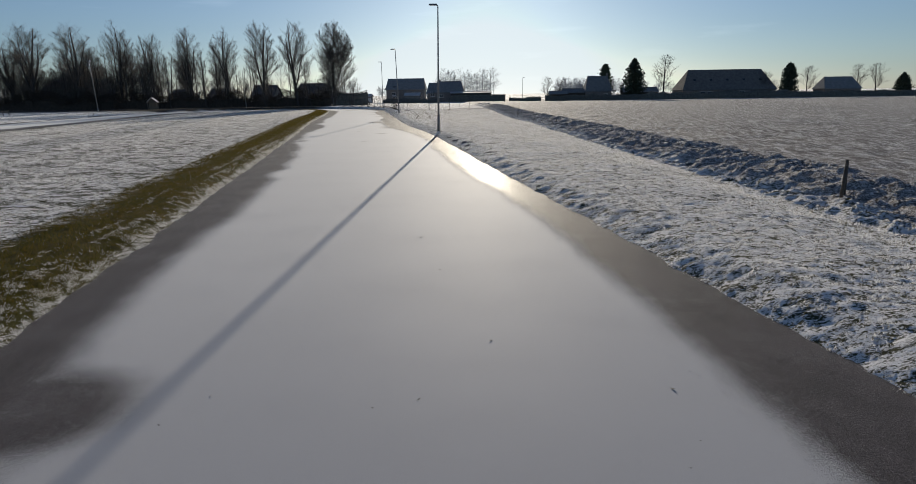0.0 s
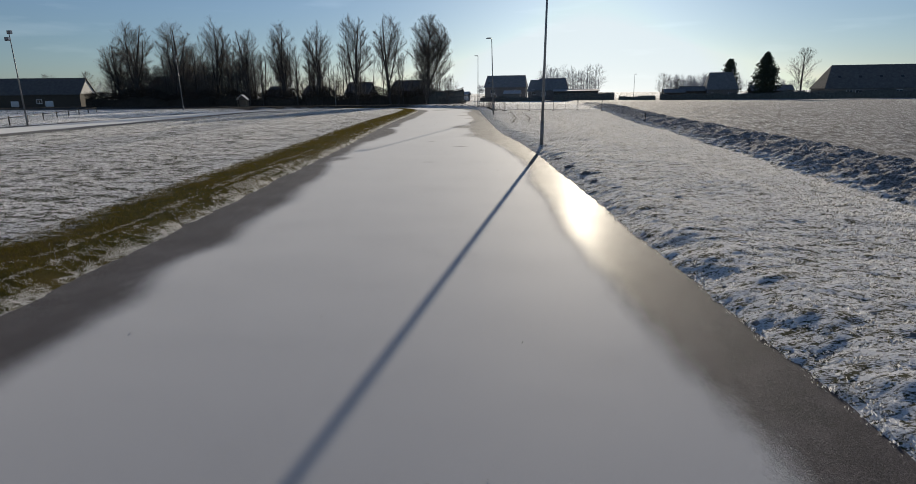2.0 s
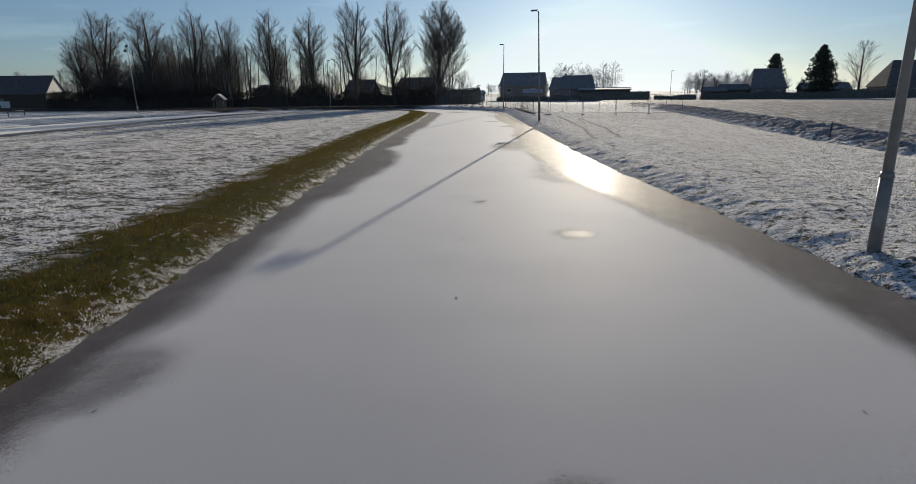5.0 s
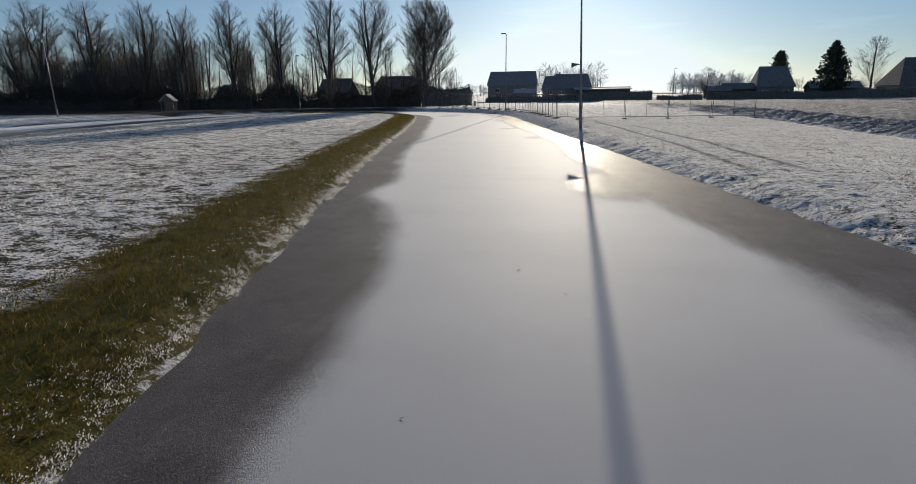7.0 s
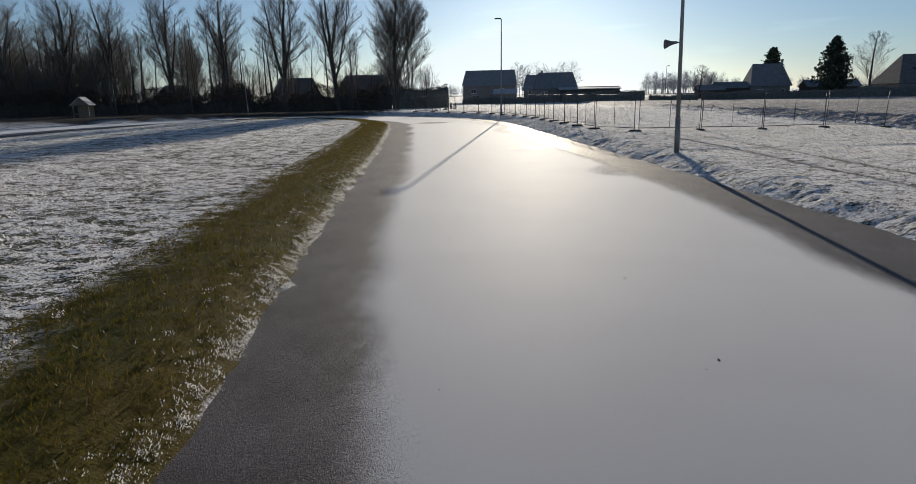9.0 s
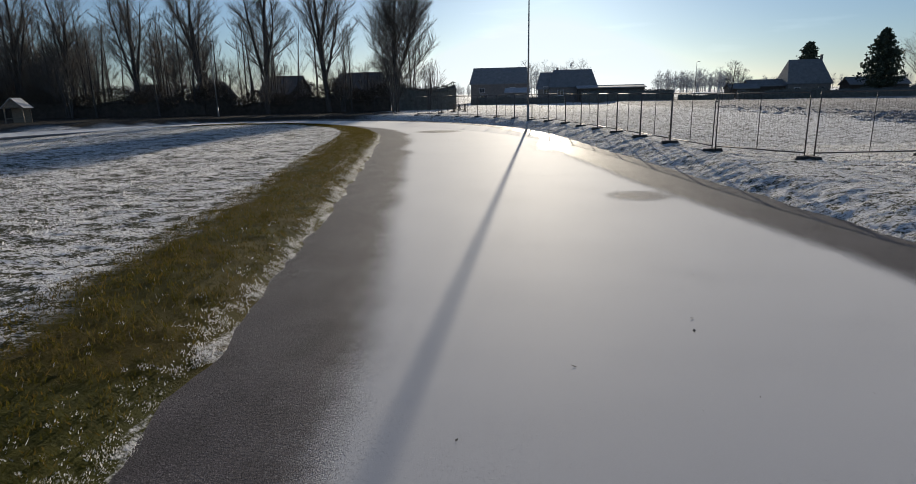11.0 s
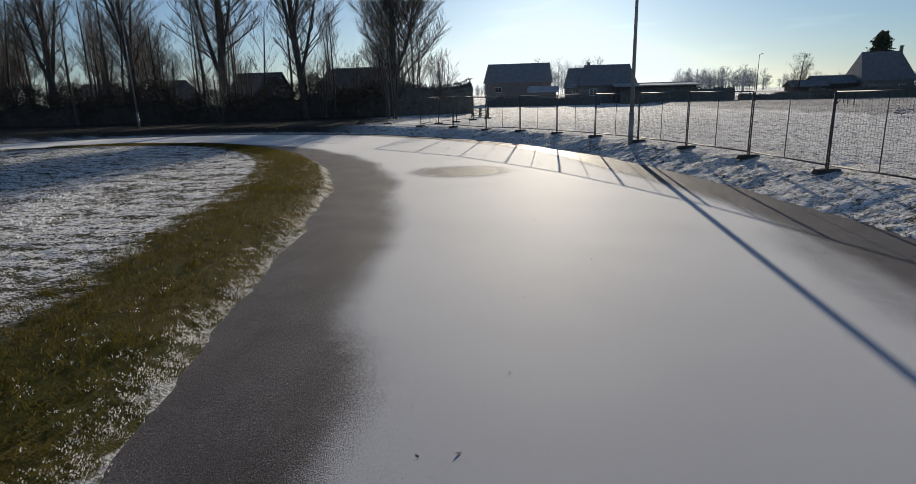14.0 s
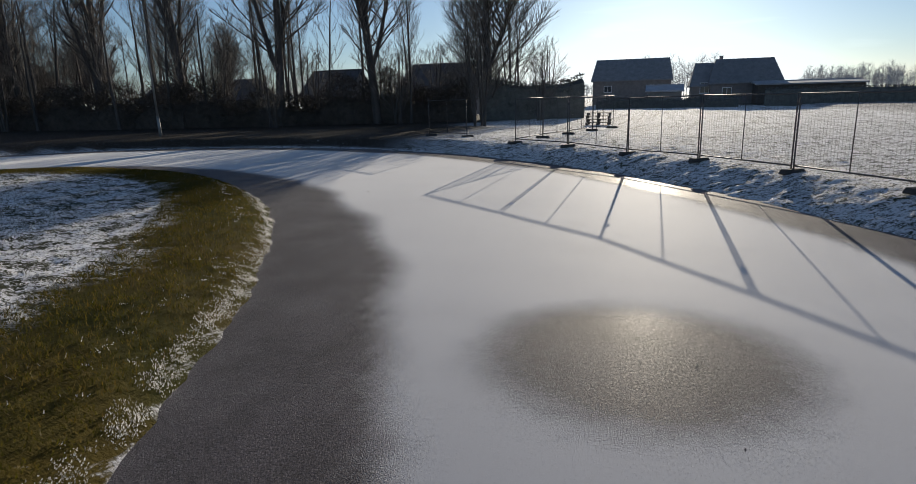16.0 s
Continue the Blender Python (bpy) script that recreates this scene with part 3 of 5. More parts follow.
def spikes(name, x, y, per, tall, wide, spread, mat, label, category):
    """Dense short rimed blades, one leaning sliver each, as one mesh."""
    free = wheel_tracks(x, y) < 0.3
    x, y = x[free], y[free]
    X, Y = np.repeat(x, per), np.repeat(y, per)
    n = len(X)
    X, Y = X + RNG.normal(0, spread, n), Y + RNG.normal(0, spread, n)
    a, b = RNG.uniform(0, 2 * np.pi, n), RNG.uniform(0, 2 * np.pi, n)
    h = tall * RNG.uniform(0.4, 1.25, n) * (0.55 + 0.9 * vnoise(X, Y, 0.5, 31))
    w, lean = wide * RNG.uniform(0.6, 1.4, n), RNG.uniform(0.3, 1.5, n) * h
    base = np.stack([X, Y, height(X, Y) + 0.03 * sstep(rink(X, Y)[0], -0.02, 0.25)], -1)
    side = np.stack([np.cos(a) * w, np.sin(a) * w, 0 * a], -1)
    tip = np.stack([np.cos(b) * lean, np.sin(b) * lean, h + min(0.022, tall * 0.6)], -1)
    v = np.stack([base - side, base + side, base + tip], 1).reshape(-1, 3)
    me = bpy.data.meshes.new(name)
    me.vertices.add(3 * n)
    me.vertices.foreach_set("co", v.astype(np.float32).ravel())
    me.loops.add(3 * n)
    me.loops.foreach_set("vertex_index", np.arange(3 * n, dtype=np.int32))
    me.polygons.add(n)
    me.polygons.foreach_set("loop_start", np.arange(0, 3 * n, 3, dtype=np.int32))
    me.update(calc_edges=True)
    me.materials.append(mat)
    return tagged(new(name, me), label, category, kind="stuff")


def inner_edge_points(n, near, deep):
    """Random places along the inner edge of the ice, between two distances from it."""
    off = RNG.uniform(near, deep, n)
    m = int(n * 0.75)
    y = RNG.uniform(4.0, 125.0, m)
    x = -4.9 - 0.2175 * y - 0.2 * sstep(y, 50, 70) + 0.5 * sstep(y, 80, 104) - off[:m] / 0.977
    a = RNG.uniform(0.0, 1.75, n - m)
    k = 1 - off[m:] / 20.0
    p, along = 10.2 + 16.35 * np.cos(a) * k, 23.2 * np.sin(a) * k
    cx = CX + p * math.cos(HEADING) - along * math.sin(HEADING)
    cy = CY + p * math.sin(HEADING) + along * math.cos(HEADING)
    x, y = np.concatenate([x, cx]), np.concatenate([y, cy])
    # settle each place at its own distance from the edge where the straight runs into the bend
    for _ in range(2):
        e = 0.05
        gx = (rink(x + e, y)[0] - rink(x - e, y)[0]) / (2 * e)
        gy = (rink(x, y + e)[0] - rink(x, y - e)[0]) / (2 * e)
        miss = np.clip(off - rink(x, y)[0], -1.5, 1.5) / np.maximum(gx * gx + gy * gy, 0.3)
        x, y = x + gx * miss, y + gy * miss
    return x, y


# the meadow beside the ice, the infield's edge, the green strip and the rimed fringe along the ice
bx, by = scatter(420000, -26, 14, 4, 160, lambda x, y, i, o: (o > -0.12 * vnoise(x, y, 0.5, 74)) & (o < 4.0) & (shaded_tuft_gaps(x, y, i, o) < 0.42))
spikes("frosted_meadow_grass", bx, by, 11, 0.026, 0.0095, 0.05, M_FROST, "white rimed grass tufts on the outer bank", "grass")
bx, by = scatter(150000, -16, 13, 4, 110, lambda x, y, i, o: (o > 4.0) & (ridge_distance(x, y) < 0.4) & (shaded_tuft_gaps(x, y, i, o) < 0.5))
spikes("frosted_meadow_sward", bx, by, 9, 0.034, 0.013, 0.09, M_FROST, "white rimed grass tufts over the outer meadow", "grass")
bx, by = scatter(100000, -60, -10, 8, 150, lambda x, y, i, o: (i > 5.0) & (i < 14.0) & (shaded_tuft_gaps(x, y, i, o) < 0.5))
spikes("frosted_infield_sward", bx, by, 7, 0.034, 0.013, 0.09, M_FROST, "white rimed grass tufts over the inner field", "grass")
bx, by = scatter(230000, -60, -6, 4, 150, lambda x, y, i, o: (i > 2.1) & (i < 5.2) & (shaded_tuft_gaps(x, y, i, o) < 0.5))
spikes("frosted_infield_grass", bx, by, 10, 0.017, 0.008, 0.045, M_FROST, "white rimed grass tufts covering the infield", "grass")
bx, by = inner_edge_points(42000, 0.15, 2.6)
spikes("green_bank_grass", bx, by, 6, 0.04, 0.005, 0.05, M_GREEN, "short green and yellowed grass on the inner bank", "grass")
bx, by = inner_edge_points(190000, -0.3, 1.4)
rim = rink(bx, by)[0]
lane = 0.02 + 0.2 * (vnoise(bx, by, 0.9, 42) - 0.5)
early = 1 - sstep(by, 34, 52)
streak = sstep(vnoise((rim + 0.05 * by) * 6.5, by * 0.45, 1.0, 43), 0.56, 0.74) * (rim > 0) * (1 - sstep(rim, 0.45, 1.3))
ragged = sstep(vnoise(bx, by, 0.22, 44), 0.35, 0.7)
chance = 0.8 * (0.35 + 0.65 * ragged) * np.exp(-((rim - lane) / np.where(rim > lane, 0.15, 0.08)) ** 2) + 0.05 * ragged * np.exp(-((rim - 0.05) / 0.35) ** 2)
chance = chance + early * (0.55 * streak * (0.4 + 0.6 * ragged) + 0.10 * ragged * (rim > 0) * (rim < 0.6)) + 0.05 * (1 - early) * streak
ok = RNG.uniform(0, 1, len(bx)) < chance
bx, by = bx[ok], by[ok]
spikes("rimed_fringe_grass", bx, by, 10, 0.014, 0.0042, 0.03, M_FROST, "white rimed grass fringe along the inner ice edge", "grass")


def clod_mesh(seed, name, mat):
    """A small lump of frozen earth and grass."""
    bm = bmesh.new()
    bmesh.ops.create_icosphere(bm, subdivisions=1 if name == "tmp" else 3, radius=1.0)
    for v in bm.verts:
        n = noise.noise(v.co * 1.7 + Vector((seed * 7.1, 0, 0))) * 0.45 + noise.noise(v.co * 4.0 + Vector((0, seed * 3.3, 0))) * 0.25 + (noise.noise(v.co * 11.0) * 0.2 if name != "tmp" else 0)
        v.co *= 1 + n
        v.co.z = max(v.co.z, -0.3) * 0.6
    me = bpy.data.meshes.new(name)
    bm.to_mesh(me)
    bm.free()
    me.materials.append(mat)
    return me


def clod_field(name, x, y, size, label):
    """Many lumps joined into one mesh, half sunk into the ground."""
    shapes = []
    for s in range(5):
        me = clod_mesh(s, "tmp", M_CLOD)
        co = np.empty(len(me.vertices) * 3)
        me.vertices.foreach_get("co", co)
        tri = np.empty(len(me.loops), dtype=np.int32)
        me.loops.foreach_get("vertex_index", tri)
        shapes.append((co.reshape(-1, 3), tri.reshape(-1, 3)))
        bpy.data.meshes.remove(me)
    vs, fs, off = [], [], 0
    zs = height(x, y)
    for k in range(len(x)):
        co, tri = shapes[k % 5]
        a, s = RNG.uniform(0, 6.283), size * RNG.uniform(0.4, 1.5)
        c, d = math.cos(a) * s, math.sin(a) * s
        e = RNG.uniform(0.7, 1.5)
        vs.append(np.stack([co[:, 0] * c * e - co[:, 1] * d + x[k], co[:, 0] * d * e + co[:, 1] * c + y[k], co[:, 2] * s + zs[k]], -1))
        fs.append(tri + off)
        off += len(co)
    v, f = np.concatenate(vs), np.concatenate(fs)
    me = bpy.data.meshes.new(name)
    me.vertices.add(len(v))
    me.vertices.foreach_set("co", v.astype(np.float32).ravel())
    me.loops.add(f.size)
    me.loops.foreach_set("vertex_index", f.ravel().astype(np.int32))
    me.polygons.add(len(f))
    me.polygons.foreach_set("loop_start", np.arange(0, f.size, 3, dtype=np.int32))
    me.update(calc_edges=True)
    me.materials.append(M_CLOD)
    return tagged(new(name, me), label, "clods", kind="stuff")


bx, by = scatter(7000, -50, 8, 4, 158, lambda x, y, i, o: (o > -0.12) & (o < 1.9) & (vnoise(x, y, 1.1, 51) > 0.42))
clod_field("bank_clods", bx, by, 0.05, "frosted clods and tussocks along the outer bank")
bx, by = scatter(60000, -6, 16, 6, 160, lambda x, y, i, o: (ridge_distance(x, y) > 0) & (ridge_distance(x, y) < 3.2))
clod_field("field_edge_clods", bx[:1500], by[:1500], 0.085, "frozen dark clods along the ploughed field edge")


def earth_mound(x, y, size, seed):
    ob = new("earth_mound", clod_mesh(seed, "earth_mound", M_EARTH))
    ob.matrix_basis = pose(x, y, ground_z(x, y) - 0.3 * size, 0, 0, 57 * seed) @ Matrix.Diagonal((size * 1.05, size * 0.8, size * 0.95, 1))
    tagged(ob, "dark lump of frozen earth on the outer bank", "earth mound", "lumps of earth along the ice")


for n, (x, y, size) in enumerate(((-1.75, 39.7, 0.24), (-1.1, 37.4, 0.22), (-2.4, 42.8, 0.2), (-2.55, 43.6, 0.15), (-0.85, 35.6, 0.22), (3.2, 19.3, 0.12), (2.6, 22.6, 0.1), (-2.0, 41.0, 0.13), (-3.3, 48.7, 0.16), (-0.3, 33.9, 0.12))):
    earth_mound(x, y, size, n + 3)


# ---------------------------------------------------------------- lamp posts
def lamp_post(x, y, top, lean, arm, label, speaker=0.0, flood=False, base=None):
    """A tapered steel pole with a joint, a short arm and a lamp head that looks over the ice."""
    z0 = ground_z(x, y) - 0.1 if base is None else base
    ob = thing("lamp_post", pose(x, y, z0, 0, lean, 0), label, "lamp post", "lamp posts round the rink")
    h = top - z0
    part("pole_base", rod((0, 0, 0), (0, 0, 1.4), 0.105, 0.10, 14), M_POLE, ob)
    part("pole", rod((0, 0, 1.4), (0, 0, h - 0.05), 0.082, 0.045, 12), M_POLE, ob)
    part("joint_ring", rod((0, 0, 1.36), (0, 0, 1.46), 0.115, 0.09, 14), M_POLE, ob)
    for k in range(5):
        part("cable_clip", box(0.05, 0.2, 0.03, (0, 0, 3.6 + 0.9 * k), 0.006), M_POLE, ob)
    if flood:
        for dz, dy in ((0.0, 0.25), (-0.75, -0.2)):
            lamp = part("floodlight", box(0.5, 0.3, 0.38, (arm * 0.6, dy, h + dz), 0.04), M_LAMP, ob, "dark floodlight head")
            part("lamp_glass", box(0.02, 0.26, 0.32, (arm * 0.6 + 0.25, dy, h + dz), 0.004), M_GLASS, lamp)
    else:
        part("arm", rod((0, 0, h - 0.06), (arm * 0.6, 0, h + 0.03), 0.03, 0.028, 8), M_POLE, ob)
        head = bmesh.new()
        bmesh.ops.create_cube(head, size=1.0, matrix=Matrix.Translation((arm * 0.72, 0, h + 0.05)) @ Matrix.Diagonal((0.72, 0.24, 0.12, 1)))
        for v in head.verts:
            if v.co.z > h + 0.05:
                v.co.x = arm * 0.72 + (v.co.x - arm * 0.72) * 0.8
                v.co.y *= 0.6
        bmesh.ops.bevel(head, geom=head.edges[:], offset=0.02, segments=2, affect="EDGES")
        lamp = part("luminaire", head, M_LAMP, ob, "flat dark lamp head")
        part("lamp_glass", box(0.5, 0.18, 0.02, (arm * 0.72, 0, h - 0.02), 0.004), M_GLASS, lamp)
    if speaker:
        sp = bmesh.new()
        hz = speaker - z0
        rings = []
        for dist, r in ((0.15, 0.05), (0.28, 0.07), (0.42, 0.12), (0.58, 0.20), (0.60, 0.205), (0.56, 0.17)):
            rings.append([sp.verts.new((-dist, -0.05 + r * math.cos(a), hz + r * math.sin(a) * 0.85 - 0.1 * dist)) for a in [2 * math.pi * k / 14 for k in range(14)]])
        for r0, r1 in zip(rings, rings[1:]):
            for k in range(14):
                sp.faces.new((r0[k], r0[(k + 1) % 14], r1[(k + 1) % 14], r1[k]))
        sp.faces.new(rings[0][::-1])
        sp.faces.new(rings[-1])
        bmesh.ops.recalc_face_normals(sp, faces=sp.faces[:])
        horn = part("loudspeaker", sp, M_LAMP, ob, "dark horn loudspeaker")
        part("bracket", rod((0, 0, hz - 0.02), (-0.18, 0, hz - 0.02), 0.025, 0.025, 8), M_POLE, horn)
    return ob


lamp_post(-3.61, 49.3, 9.9, 0.9, -0.5, "tall grey steel lamp post on the outer bank")
lamp_post(-13.02, 94.4, 9.9, -1.5, -0.5, "grey steel lamp post with a horn loudspeaker", speaker=4.45)
lamp_post(-22.2, 135.4, 10.2, 0.2, -0.5, "grey steel lamp post behind the mesh fence")
lamp_post(-64.0, 73.3, 10.3, -1.5, -0.3, "slender floodlight mast on the far bank", flood=True, base=0.1)
lamp_post(-79.0, 122.2, 10.7, -2.0, -0.3, "slender floodlight mast before the trees", flood=True, base=0.1)
lamp_post(15.5, 240.0, 9.0, 0.0, 0.6, "thin distant street lamp beyond the meadow", base=0.0)
lamp_post(-62.6, 159.3, 9.8, -1.2, 0.5, "pale slender lamp post on the outer bank", base=0.45)


# ---------------------------------------------------------------- mesh fence
def fence_meshes():
    frame_me = bpy.data.meshes.new("fence_panel")
    bm = bmesh.new()
    for p, q in (((0, 0, 0), (0, 0, 2.0)), ((3.45, 0, 0), (3.45, 0, 2.0)), ((0, 0, 0.15), (3.45, 0, 0.15)), ((0, 0, 1.98), (3.45, 0, 1.98))):
        rod(p, q, 0.021, 0.021, 8, bm)
    bm.to_mesh(frame_me), bm.free()
    mid = bpy.data.meshes.new("mid_post")
    bm = rod((0, 0, 0.16), (0, 0, 1.98), 0.014, 0.014, 6)
    bm.to_mesh(mid), bm.free()
    wires = bpy.data.meshes.new("wire_mesh")
    vs, fs = [], []

    def wire(p, q, r):
        k = len(vs)
        d = (r, 0, 0) if p[0] == q[0] else (0, 0, r)
        for c in (p, q):
            vs.extend([(c[0] - d[0], c[1] - r, c[2] - d[2]), (c[0] + d[0], c[1] - r, c[2] + d[2]), (c[0] + d[0], c[1] + r, c[2] + d[2]), (c[0] - d[0], c[1] + r, c[2] - d[2])])
        fs.extend([(k, k + 1, k + 5, k + 4), (k + 1, k + 2, k + 6, k + 5), (k + 2, k + 3, k + 7, k + 6), (k + 3, k, k + 4, k + 7)])

    for i in range(1, 34):
        wire((0.1 * i + 0.02, 0, 0.16), (0.1 * i + 0.02, 0, 1.96), 0.0012)
    for i in range(1, 13):
        wire((0.03, 0.003, 0.16 + 0.15 * i), (3.42, 0.003, 0.16 + 0.15 * i), 0.0010)
    wires.from_pydata(vs, [], fs)
    clamp = bpy.data.meshes.new("clamp")
    bm = box(0.13, 0.05, 0.06, (-0.055, 0, 1.72), 0.008)
    bm.to_mesh(clamp), bm.free()
    for me in (frame_me, mid, wires, clamp):
        me.materials.append(M_STEEL)
    return frame_me, mid, wires, clamp


F_FRAME, F_MID, F_WIRE, F_CLAMP = fence_meshes()
F_FOOT = bpy.data.meshes.new("fence_foot")
foot_bm = box(0.72, 0.24, 0.13, (0, 0, 0.065), 0.025)
for v in foot_bm.verts:
    if v.co.z > 0.06:
        v.co.x *= 0.9
        v.co.y *= 0.8
foot_bm.to_mesh(F_FOOT), foot_bm.free()
F_FOOT.materials.append(M_FOOT)


def fence_panel(fence, ax, ay, bx, by, clamp=True):
    az, bz = ground_z(ax, ay), ground_z(bx, by)
    d = Vector((bx - ax, by - ay, bz - az))
    turn = math.degrees(math.atan2(d.y, d.x))
    tilt = -math.degrees(math.atan2(d.z, math.hypot(d.x, d.y)))
    ob = part("fence_panel", F_FRAME, None, fence)
    ob.matrix_basis = pose(ax, ay, az + 0.06, 0, tilt, turn)
    part("wire_mesh", F_WIRE, None, ob)["kind"] = "stuff"
    part("mid_post", F_MID, None, ob).location = (1.725, 0, 0)
    if clamp:
        part("clamp", F_CLAMP, None, ob)


def fence_foot(fence, x, y, turn):
    part("block_foot", F_FOOT, None, fence, "dark block foot").matrix_basis = pose(x, y, ground_z(x, y) - 0.01, 0, 0, turn)


def fence_run(points, label):
    """Panels end to end, each pair of posts held in a block foot."""
    fence = thing("mesh_fence", Matrix(), label, "fence")
    for n, ((ax, ay), (bx, by)) in enumerate(zip(points, points[1:])):
        d = Vector((bx - ax, by - ay)).normalized()
        fence_panel(fence, ax + d.x * 0.05, ay + d.y * 0.05, bx, by, n > 0)
        fence_foot(fence, ax, ay, math.degrees(math.atan2(d.y, d.x)) + 90)
    fence_foot(fence, *points[-1], math.degrees(math.atan2(d.y, d.x)) + 90)


def along_bank(start, count, off, step):
    """Places every step metres along the outer bank, at a fixed distance from the ice."""
    pts, (x, y) = [], start
    heading = Vector((-0.2, 1.0)).normalized()
    for _ in range(count):
        pts.append((x, y))
        best = None
        for k in range(-40, 41):
            a = radians(k)
            h = Vector((heading.x * math.cos(a) - heading.y * math.sin(a), heading.x * math.sin(a) + heading.y * math.cos(a)))
            px, py = x + h.x * step, y + h.y * step
            miss = abs(float(rink(px, py)[1]) - off)
            if best is None or miss < best[0]:
                best = (miss, px, py, h)
        _, x, y, heading = best
    return pts


BANK_FENCE = [(-12.95, 105.2)] + along_bank((-14.9, 108.25), 15, 1.95, 3.53)
fence_run(BANK_FENCE, "galvanised mesh fence curving along the outer bank")
fence_run([(-12.8 + 3.5 * k, 105.1 + 0.6 * k) for k in range(5)], "galvanised mesh fence crossing the frosty meadow")
ex, ey = BANK_FENCE[-1]
fence_run([(ex, ey), (ex + 0.7, ey + 3.45), (ex + 1.6, ey + 6.7), (ex + 2.6, ey + 9.9), (ex + 3.6, ey + 13.1)], "mesh fence panels leading back over the meadow")
fence_run([(ex - 3.6, ey + 4.2), (ex - 6.4, ey + 6.0)], "single mesh fence panel standing apart")


# ---------------------------------------------------------------- bare trees
class Twigs:
    """Tapered three-sided twigs gathered into one mesh."""

    def __init__(self):
        self.v, self.f = [], []

    def limb(self, p, q, r0, r1, sides=3):
        d = (q - p)
        turn = d.to_track_quat("Z", "Y").to_matrix()
        k = len(self.v)
        for c, r in ((p, r0), (q, r1)):
            for s in range(sides):
                a = 2 * math.pi * s / sides
                self.v.append(tuple(c + turn @ Vector((r * math.cos(a), r * math.sin(a), 0))))
        for s in range(sides):
            t = (s + 1) % sides
            self.f.append((k + s, k + t, k + sides + t, k + sides + s))

    def mesh(self, name, mat):
        return mesh_of(name, self.v, self.f, mat, True)


def bare_tree_meshes(seed, tall, crown_from, spread, rise, limbs, forks, twigs, stem=0.3, multi=1, leaders=0):
    """Trunk and limbs in one mesh, twigs in another. rise: how steeply limbs climb, spread: their reach."""
    rnd = random.Random(seed)
    wood, fine = Twigs(), Twigs()

    mid_z, half_z = tall * (0.5 + crown_from * 0.3), tall * (0.5 - crown_from * 0.3)

    def room(p, d):
        """How far a shoot may grow from p along d before it leaves the egg-shaped crown."""
        far, x, y, z = 0.0, p.x, p.y, p.z
        while far < 14:
            g = (z - mid_z) / half_z
            if abs(g) >= 1 or math.hypot(x, y) > spread * math.sqrt(1 - g * g) * (1 - 0.22 * max(0.0, g)):
                break
            far += 0.35
            x, y, z = x + d.x * 0.35, y + d.y * 0.35, z + d.z * 0.35
        return far

    def branch(p, d, length, r, level, count):
        length = min(length, 0.15 + room(p, d) * rnd.uniform(0.75, 1.0))
        n = 5 if level < 2 else 5 - level
        pts, q, dd = [p], p, d.copy()
        for _ in range(n):
            dd = (dd + Vector((rnd.gauss(0, 0.17), rnd.gauss(0, 0.17), 0.07 + 0.03 * rise))).normalized()
            q = q + dd * (length / n)
            pts.append(q)
        into = wood if level < 2 else fine
        for k in range(n):
            into.limb(pts[k], pts[k + 1], max(r * (1 - k / n * 0.7), 0.014 / level), max(r * (1 - (k + 1) / n * 0.75), 0.009 / level), 5 if level < 2 else 3)
        if level >= 3:
            return
        for _ in range(count[0]):
            f = rnd.uniform(0.25, 1.0)
            k = min(int(f * n), n - 1)
            start = pts[k].lerp(pts[k + 1], f * n - k)
            side = Vector((rnd.gauss(0, 1), rnd.gauss(0, 1), 0)).normalized()
            nd = (dd * rise + side * rnd.uniform(0.45, 1.25) + Vector((0, 0, rnd.uniform(0.0, 0.3) * rise))).normalized()
            branch(start, nd, length * rnd.uniform(0.22, 0.62), max(r * 0.45, 0.008), level + 1, count[1:])

    for s in range(multi):
        off = Vector((rnd.gauss(0, 0.35), rnd.gauss(0, 0.35), 0)) * (multi > 1)
        q, d, pts = off, Vector((rnd.gauss(0, 0.03), rnd.gauss(0, 0.03), 1)) + off * 0.12, [off]
        n = 9
        hh = tall * (1 if multi == 1 else rnd.uniform(0.75, 1.0)) * 0.93
        for _ in range(n):
            d = (d + Vector((rnd.gauss(0, 0.035), rnd.gauss(0, 0.035), 0.08))).normalized()
            q = q + d * hh / n
            pts.append(q)
        for k in range(n):
            wood.limb(pts[k], pts[k + 1], stem * (1 - k / n) ** 0.8 + 0.02, stem * (1 - (k + 1) / n) ** 0.8 + 0.015, 8)
        stems = [pts]
        for i in range(leaders):
            k = 2 + (i * 3) // max(leaders, 1)
            a, q, run = 2.4 * i + rnd.uniform(-0.4, 0.4), pts[k], [pts[k]]
            d = Vector((math.cos(a) * 0.42, math.sin(a) * 0.42, 1))
            for _ in range(n):
                d = (d + Vector((rnd.gauss(0, 0.06), rnd.gauss(0, 0.06), 0.2))).normalized()
                q = q + d * (hh - pts[k].z) * rnd.uniform(0.68, 0.86) / n
                run.append(q)
            r = stem * rnd.uniform(0.42, 0.62)
            for j in range(n):
                wood.limb(run[j], run[j + 1], r * (1 - j / n) ** 0.8 + 0.012, r * (1 - (j + 1) / n) ** 0.8 + 0.010, 7)
            stems.append(run)
        for i in range(limbs):
            pts = stems[i % len(stems)]
            f = crown_from + (0.97 - crown_from) * ((i + rnd.random()) / limbs) ** 1.25
            if i % len(stems):
                f = 0.12 + 0.86 * (f - crown_from) / (1 - crown_from)
